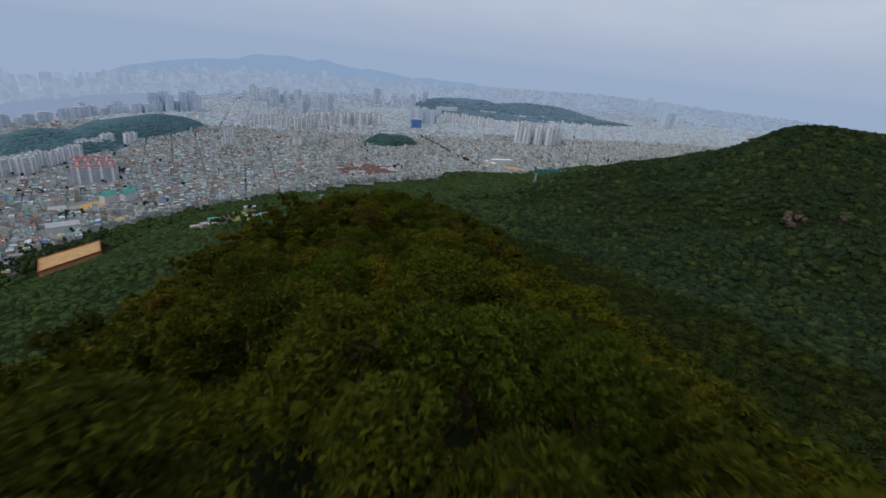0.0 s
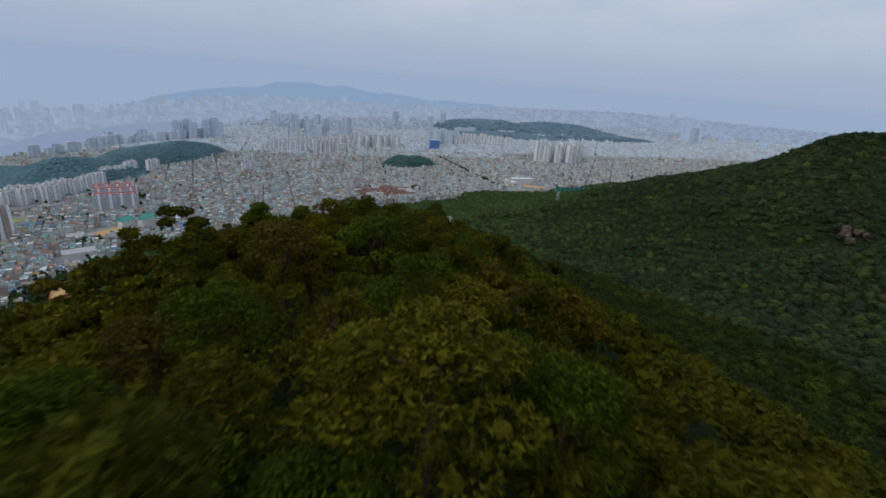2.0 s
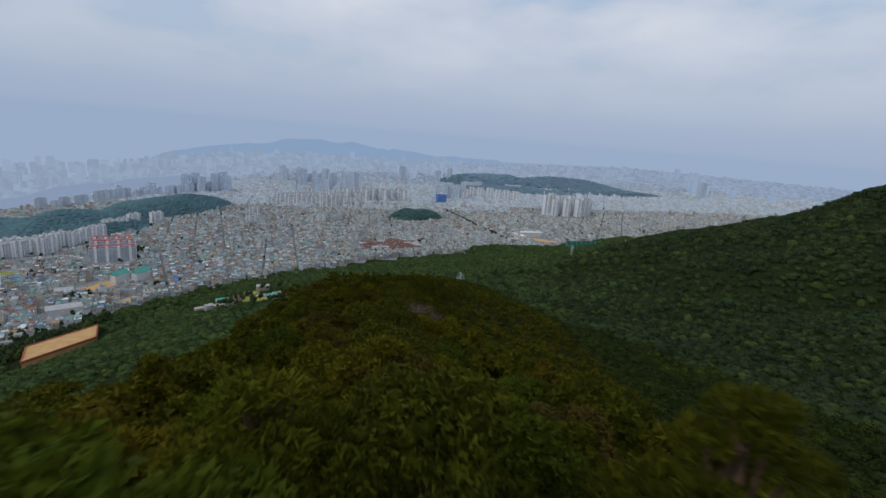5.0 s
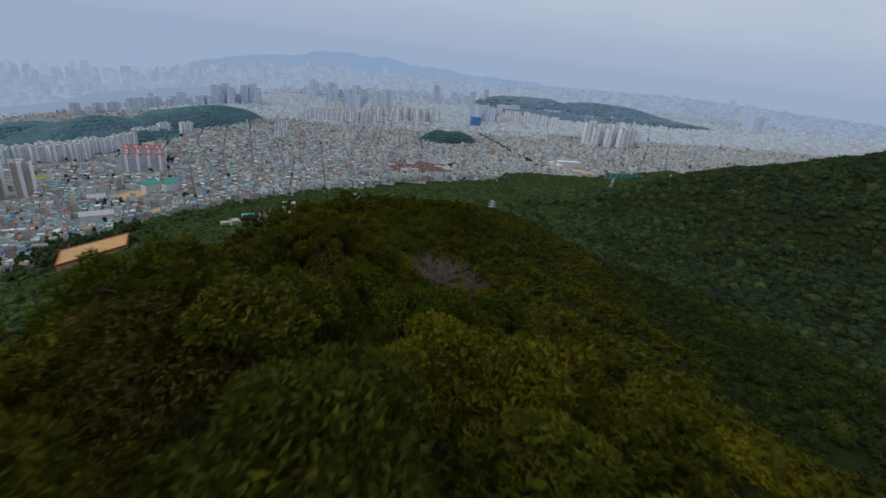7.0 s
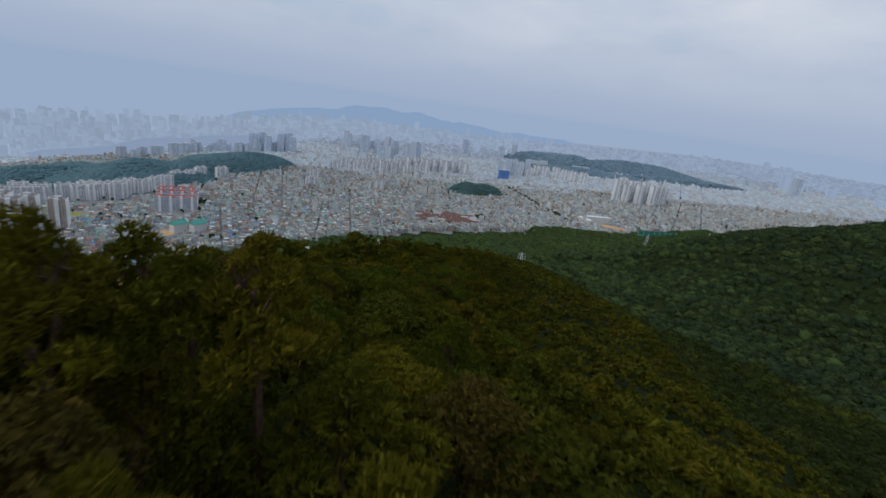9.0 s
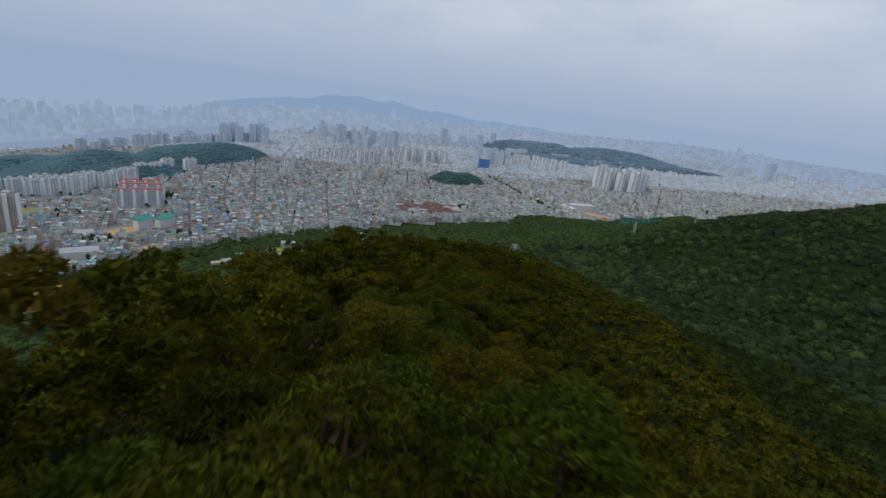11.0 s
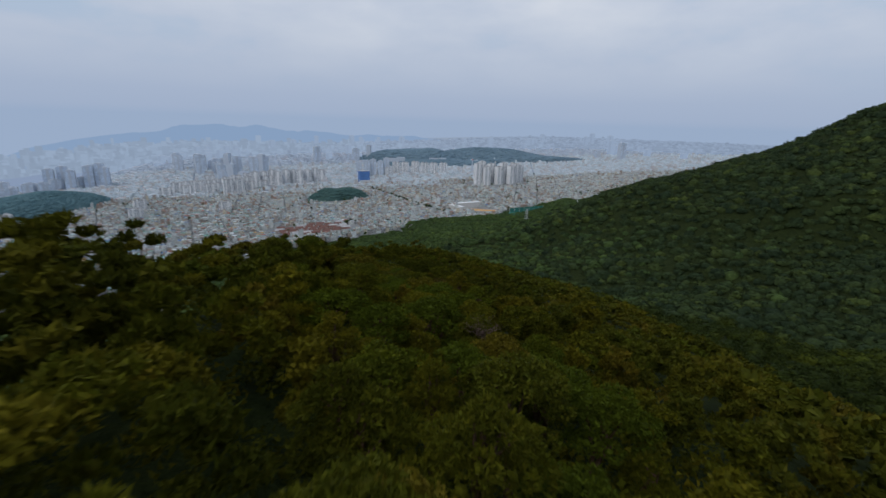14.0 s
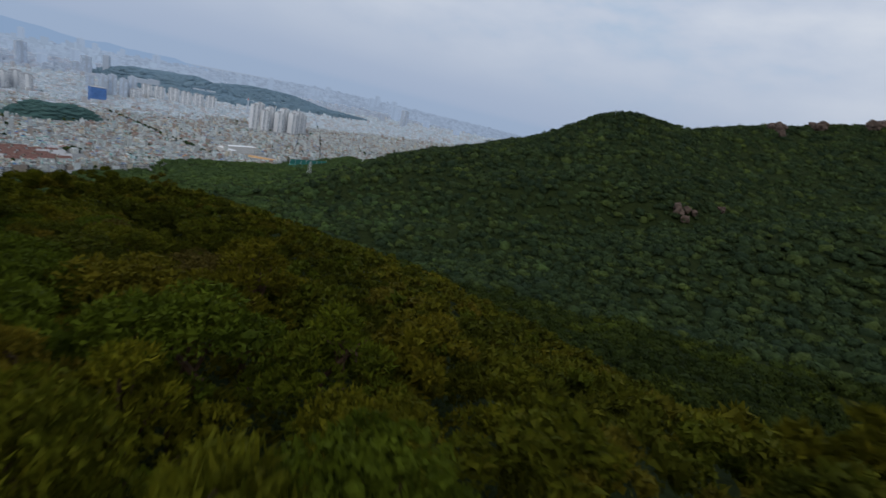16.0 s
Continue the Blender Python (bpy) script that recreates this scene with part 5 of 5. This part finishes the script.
terrace("lawn", -242, 712, 25, 34, 20, M_LAWN, "mown yellow-green lawn in a hillside garden", "lawn", 7.0)
terrace("lawn", -262, 752, 25, 22, 14, M_LAWN, "small yellow-green lawn between garden trees", "lawn", 7.0)
terrace("paved_court", -272, 690, 25, 22, 26, M_PATH, "pale paved court of a hillside garden", "court", 7.0)
terrace("paved_court", -288, 660, 40, 26, 7, M_PATH, "pale paved approach leading into the garden", "court", 7.0)
terrace("paved_court", -232, 738, 40, 40, 5, M_PATH, "pale paved walk along the lawn", "court", 7.1)
for x, y, t_, sx, sy, h, roof, label in ((-284, 700, 30, 16, 10, 5, M_TEAL, "garden house with a teal roof"), (-268, 722, 25, 18, 9, 5, M_TILE, "garden house with a brown tiled roof"), (-262, 676, 25, 14, 9, 4.5, M_TILE, "low garden house with a brown tiled roof"),
                                         (-216, 704, 40, 14, 9, 5, M_TEAL, "teal-roofed pavilion beside the lawn"), (-204, 716, 40, 10, 8, 4.5, M_CAP, "small pale garden house"), (-252, 770, 25, 18, 8, 5, M_CAP, "long grey-roofed garden house"),
                                         (-278, 648, 45, 9, 7, 4, M_CAP, "small white garden house")):
    hall_block("garden_house", x, y, t_, sx, sy, h, M_PATH, roof, label, 2.2, on_land(x, y) + 6.8)

# ---- driving range net at the town's edge ----
net = new("safety_net")
net.matrix_world = pose(405, 1240, tz(405, 1240), 0, 0, 15)
for k in range(8):
    bm = bmesh.new()
    bar(bm, (-49 + k * 14, 0, -3), (-49 + k * 14, 0, 21), 0.6)
    part("post", bm, M_STEEL, net)
for k in range(7):
    part("net_panel", box_bm(13.4, 0.12, 1, 20, -42 + k * 14, 0), M_NET, net)
tagged(net, "tall teal safety net on steel posts", "net")
terrace("practice_lawn", 402, 1222, 15, 96, 26, M_NET, "dark teal practice lawn before the net", "lawn", 1.2)

# ---- bare rock on the mountainside ----
def outcrop(x, y, size, n, seed, label):
    r = random.Random(seed)
    th = new("rock_outcrop")
    th.matrix_world = pose(x, y, float(canopy_z(x, y)) - 0.5)
    for k in range(n):
        bm = bmesh.new()
        bmesh.ops.create_icosphere(bm, subdivisions=2, radius=1.0)
        for v in bm.verts:
            v.co *= 1 + noise.noise(v.co * 1.6 + Vector((k * 7, seed, 0))) * 0.7
        dx, dy = r.uniform(-size, size), r.uniform(-size * 0.6, size * 0.6)
        dz = float(canopy_z(x + dx, y + dy) - canopy_z(x, y))
        s = r.uniform(0.22, 0.5) * size
        bmesh.ops.transform(bm, verts=bm.verts, matrix=Matrix.Translation((dx, dy, dz)) @ Matrix.Rotation(r.uniform(0, 6), 4, "Z") @ Matrix.Diagonal((s, s * 0.7, s * 0.75, 1)))
        part("boulder", bm, M_ROCK, th)
    return tagged(th, label, "rock")


outcrop(384, 404, 9, 6, 1, "bare reddish granite scar among trees")
outcrop(722, 478, 16, 10, 2, "pinkish granite crag under the summit")
outcrop(780, 455, 14, 8, 3, "pale granite crag on the crest")
outcrop(822, 405, 16, 9, 4, "pale granite crag along the crest")
outcrop(420, 392, 6, 4, 5, "small granite scar in the wood")


# ---- dead trees on the ridge ----
def dead_tree(x, y, top, seed, size, label, wood=M_DEAD, tall=0.38):
    r = random.Random(seed)
    th = new("dead_tree")
    th.matrix_world = pose(x, y, top - 1.9) @ Matrix.Diagonal((size, size, tall, 1))
    bm = bmesh.new()
    bar(bm, (0, 0, -3.5), (0.1, 0.05, 2.0), 0.11)
    part("trunk", bm, wood, th)
    for k in range(26):
        bm = bmesh.new()
        a = k * 2.4 + r.uniform(-0.4, 0.4)
        p = Vector((0.05, 0.03, 0.5 + 0.07 * k))
        d = Vector((math.cos(a), math.sin(a), r.uniform(0.3, 1.3))).normalized()
        w = 0.045
        for _ in range(4):
            q_ = p + d * r.uniform(0.4, 0.75)
            bar(bm, p, q_, w)
            for _ in range(4):
                e = (d + Vector((r.uniform(-1, 1), r.uniform(-1, 1), r.uniform(-0.3, 0.9)))).normalized()
                s_ = q_ + e * r.uniform(0.3, 0.7)
                bar(bm, q_, s_, w * 0.42)
                for _ in range(3):
                    bar(bm, s_, s_ + (e + Vector((r.uniform(-1, 1), r.uniform(-1, 1), r.uniform(-0.5, 0.8)))).normalized() * r.uniform(0.2, 0.45), w * 0.26)
            p, d, w = q_, (d + Vector((r.uniform(-0.4, 0.4), r.uniform(-0.4, 0.4), r.uniform(-0.1, 0.4)))).normalized(), w * 0.72
        part("branch", bm, wood, th)
    return tagged(th, label, "dead tree")


dead_tree(-1.1, 124.6, 259.1, 1, 0.8, "leafless grey-brown dead tree with fine twigs")
dead_tree(1.0, 126.2, 257.8, 2, 0.42, "leafless grey-brown dead shrub beside another")
dead_tree(9.0, 54.8, 276.4, 3, 0.6, "bare reddish dead shrub among green oaks", M_DEAD_RED, 0.42)
dead_tree(-8.0, 226.0, 223.2, 4, 0.45, "bare dead twigs standing out of the scrub")

# ---- trees in the town ----
pts_t = []
for k in range(46):
    u = k / 45
    pts_t.append((219 - 155 * u + rng.uniform(-3, 3), 1313 + 475 * u + rng.uniform(-2, 2)))
for x, y, r2, n_ in ((-500, 575, 34, 60), (-505, 640, 26, 40), (-470, 705, 18, 24), (-556, 789, 20, 26), (-467, 852, 16, 20), (60, 1230, 26, 26), (-10, 1260, 18, 14), (-451, 1016, 18, 14), (110, 1215, 20, 20), (-180, 1090, 20, 16), (700, 1480, 40, 30), (-700, 900, 25, 24), (-640, 1080, 25, 20), (150, 1420, 18, 16), (470, 1400, 26, 24)):
    for _ in range(n_):
        a, d = rng.uniform(0, 6.28), r2 * math.sqrt(rng.random())
        pts_t.append((x + math.cos(a) * d, y + math.sin(a) * d))
for k in range(150):
    u = rng.random()
    pts_t.append((-512 + 62 * u + rng.normal(0, 7), 548 + 160 * u + rng.normal(0, 5)))
for k in range(40):
    a = rng.uniform(0, 6.28)
    pts_t.append((-245 + math.cos(a) * rng.uniform(10, 60), 712 + math.sin(a) * rng.uniform(10, 70)))
loose = np.stack([rng.uniform(-900, 900, 900), rng.uniform(560, 2000, 900)], -1)
loose = loose[loose[:, 1] > line(WOOD, loose[:, 0], 1) + 10]
pts_t = np.concatenate([np.array(pts_t), loose])
rr = rng.uniform(2.4, 4.6, len(pts_t))
pos = np.stack([pts_t[:, 0], pts_t[:, 1], ground_z(pts_t[:, 0], pts_t[:, 1]) + rng.uniform(3, 6, len(pts_t)) + np.where(pts_t[:, 1] < line(EDGE, pts_t[:, 0], 1), 5.0, 0)], -1)
T3 = [leafy_blob(k + 40, 16) for k in range(6)]
V, F, C = scatter([t[0] for t in T3], [t[1] for t in T3], pos, rr, rng.uniform(0.9, 1.3, len(rr)), rng.uniform(0, 6.28, len(rr)))
n_ = len(V)
lotz = np.stack([pts_t[:, 0], pts_t[:, 1], np.zeros(len(pts_t)), rr, rr], 1)
tv = boxes(lotz, np.zeros(len(rr)), np.zeros(len(rr)), np.full(len(rr), 0.4), np.full(len(rr), 0.4), pos[:, 2] - 8, pos[:, 2])
tf = (BOX_F[None, :4] + (np.arange(len(tv)) * 8)[:, None, None]).reshape(-1, 4) + n_
F = np.concatenate([F, tf[:, [0, 1, 2]], tf[:, [0, 2, 3]]])
V = np.concatenate([V, tv.reshape(-1, 3)])
tagged(new("street_trees", crowned(mesh_from("street_trees", V, F, [M_CANOPY]), np.concatenate([C, np.full(len(V) - len(C), 0.3)]))), "dark green street and garden trees among the houses", "trees", kind="stuff")

# the avenue under its trees
bm = bmesh.new()
d_ = Vector((-155, 475, 0)).normalized()
s_ = Vector((d_.y, -d_.x, 0)) * 4.5
a_, b_2 = Vector((219, 1313, 0)), Vector((64, 1788, 0))
bm.faces.new([bm.verts.new((p.x, p.y, tz(p.x, p.y) + 0.3)) for p in (a_ - s_, a_ + s_, b_2 + s_, b_2 - s_)])
me_ = bpy.data.meshes.new("road")
bm.to_mesh(me_)
bm.free()
me_.materials.append(M_ROAD)
tagged(new("road", me_), "grey asphalt avenue between rows of trees", "road", kind="structure")
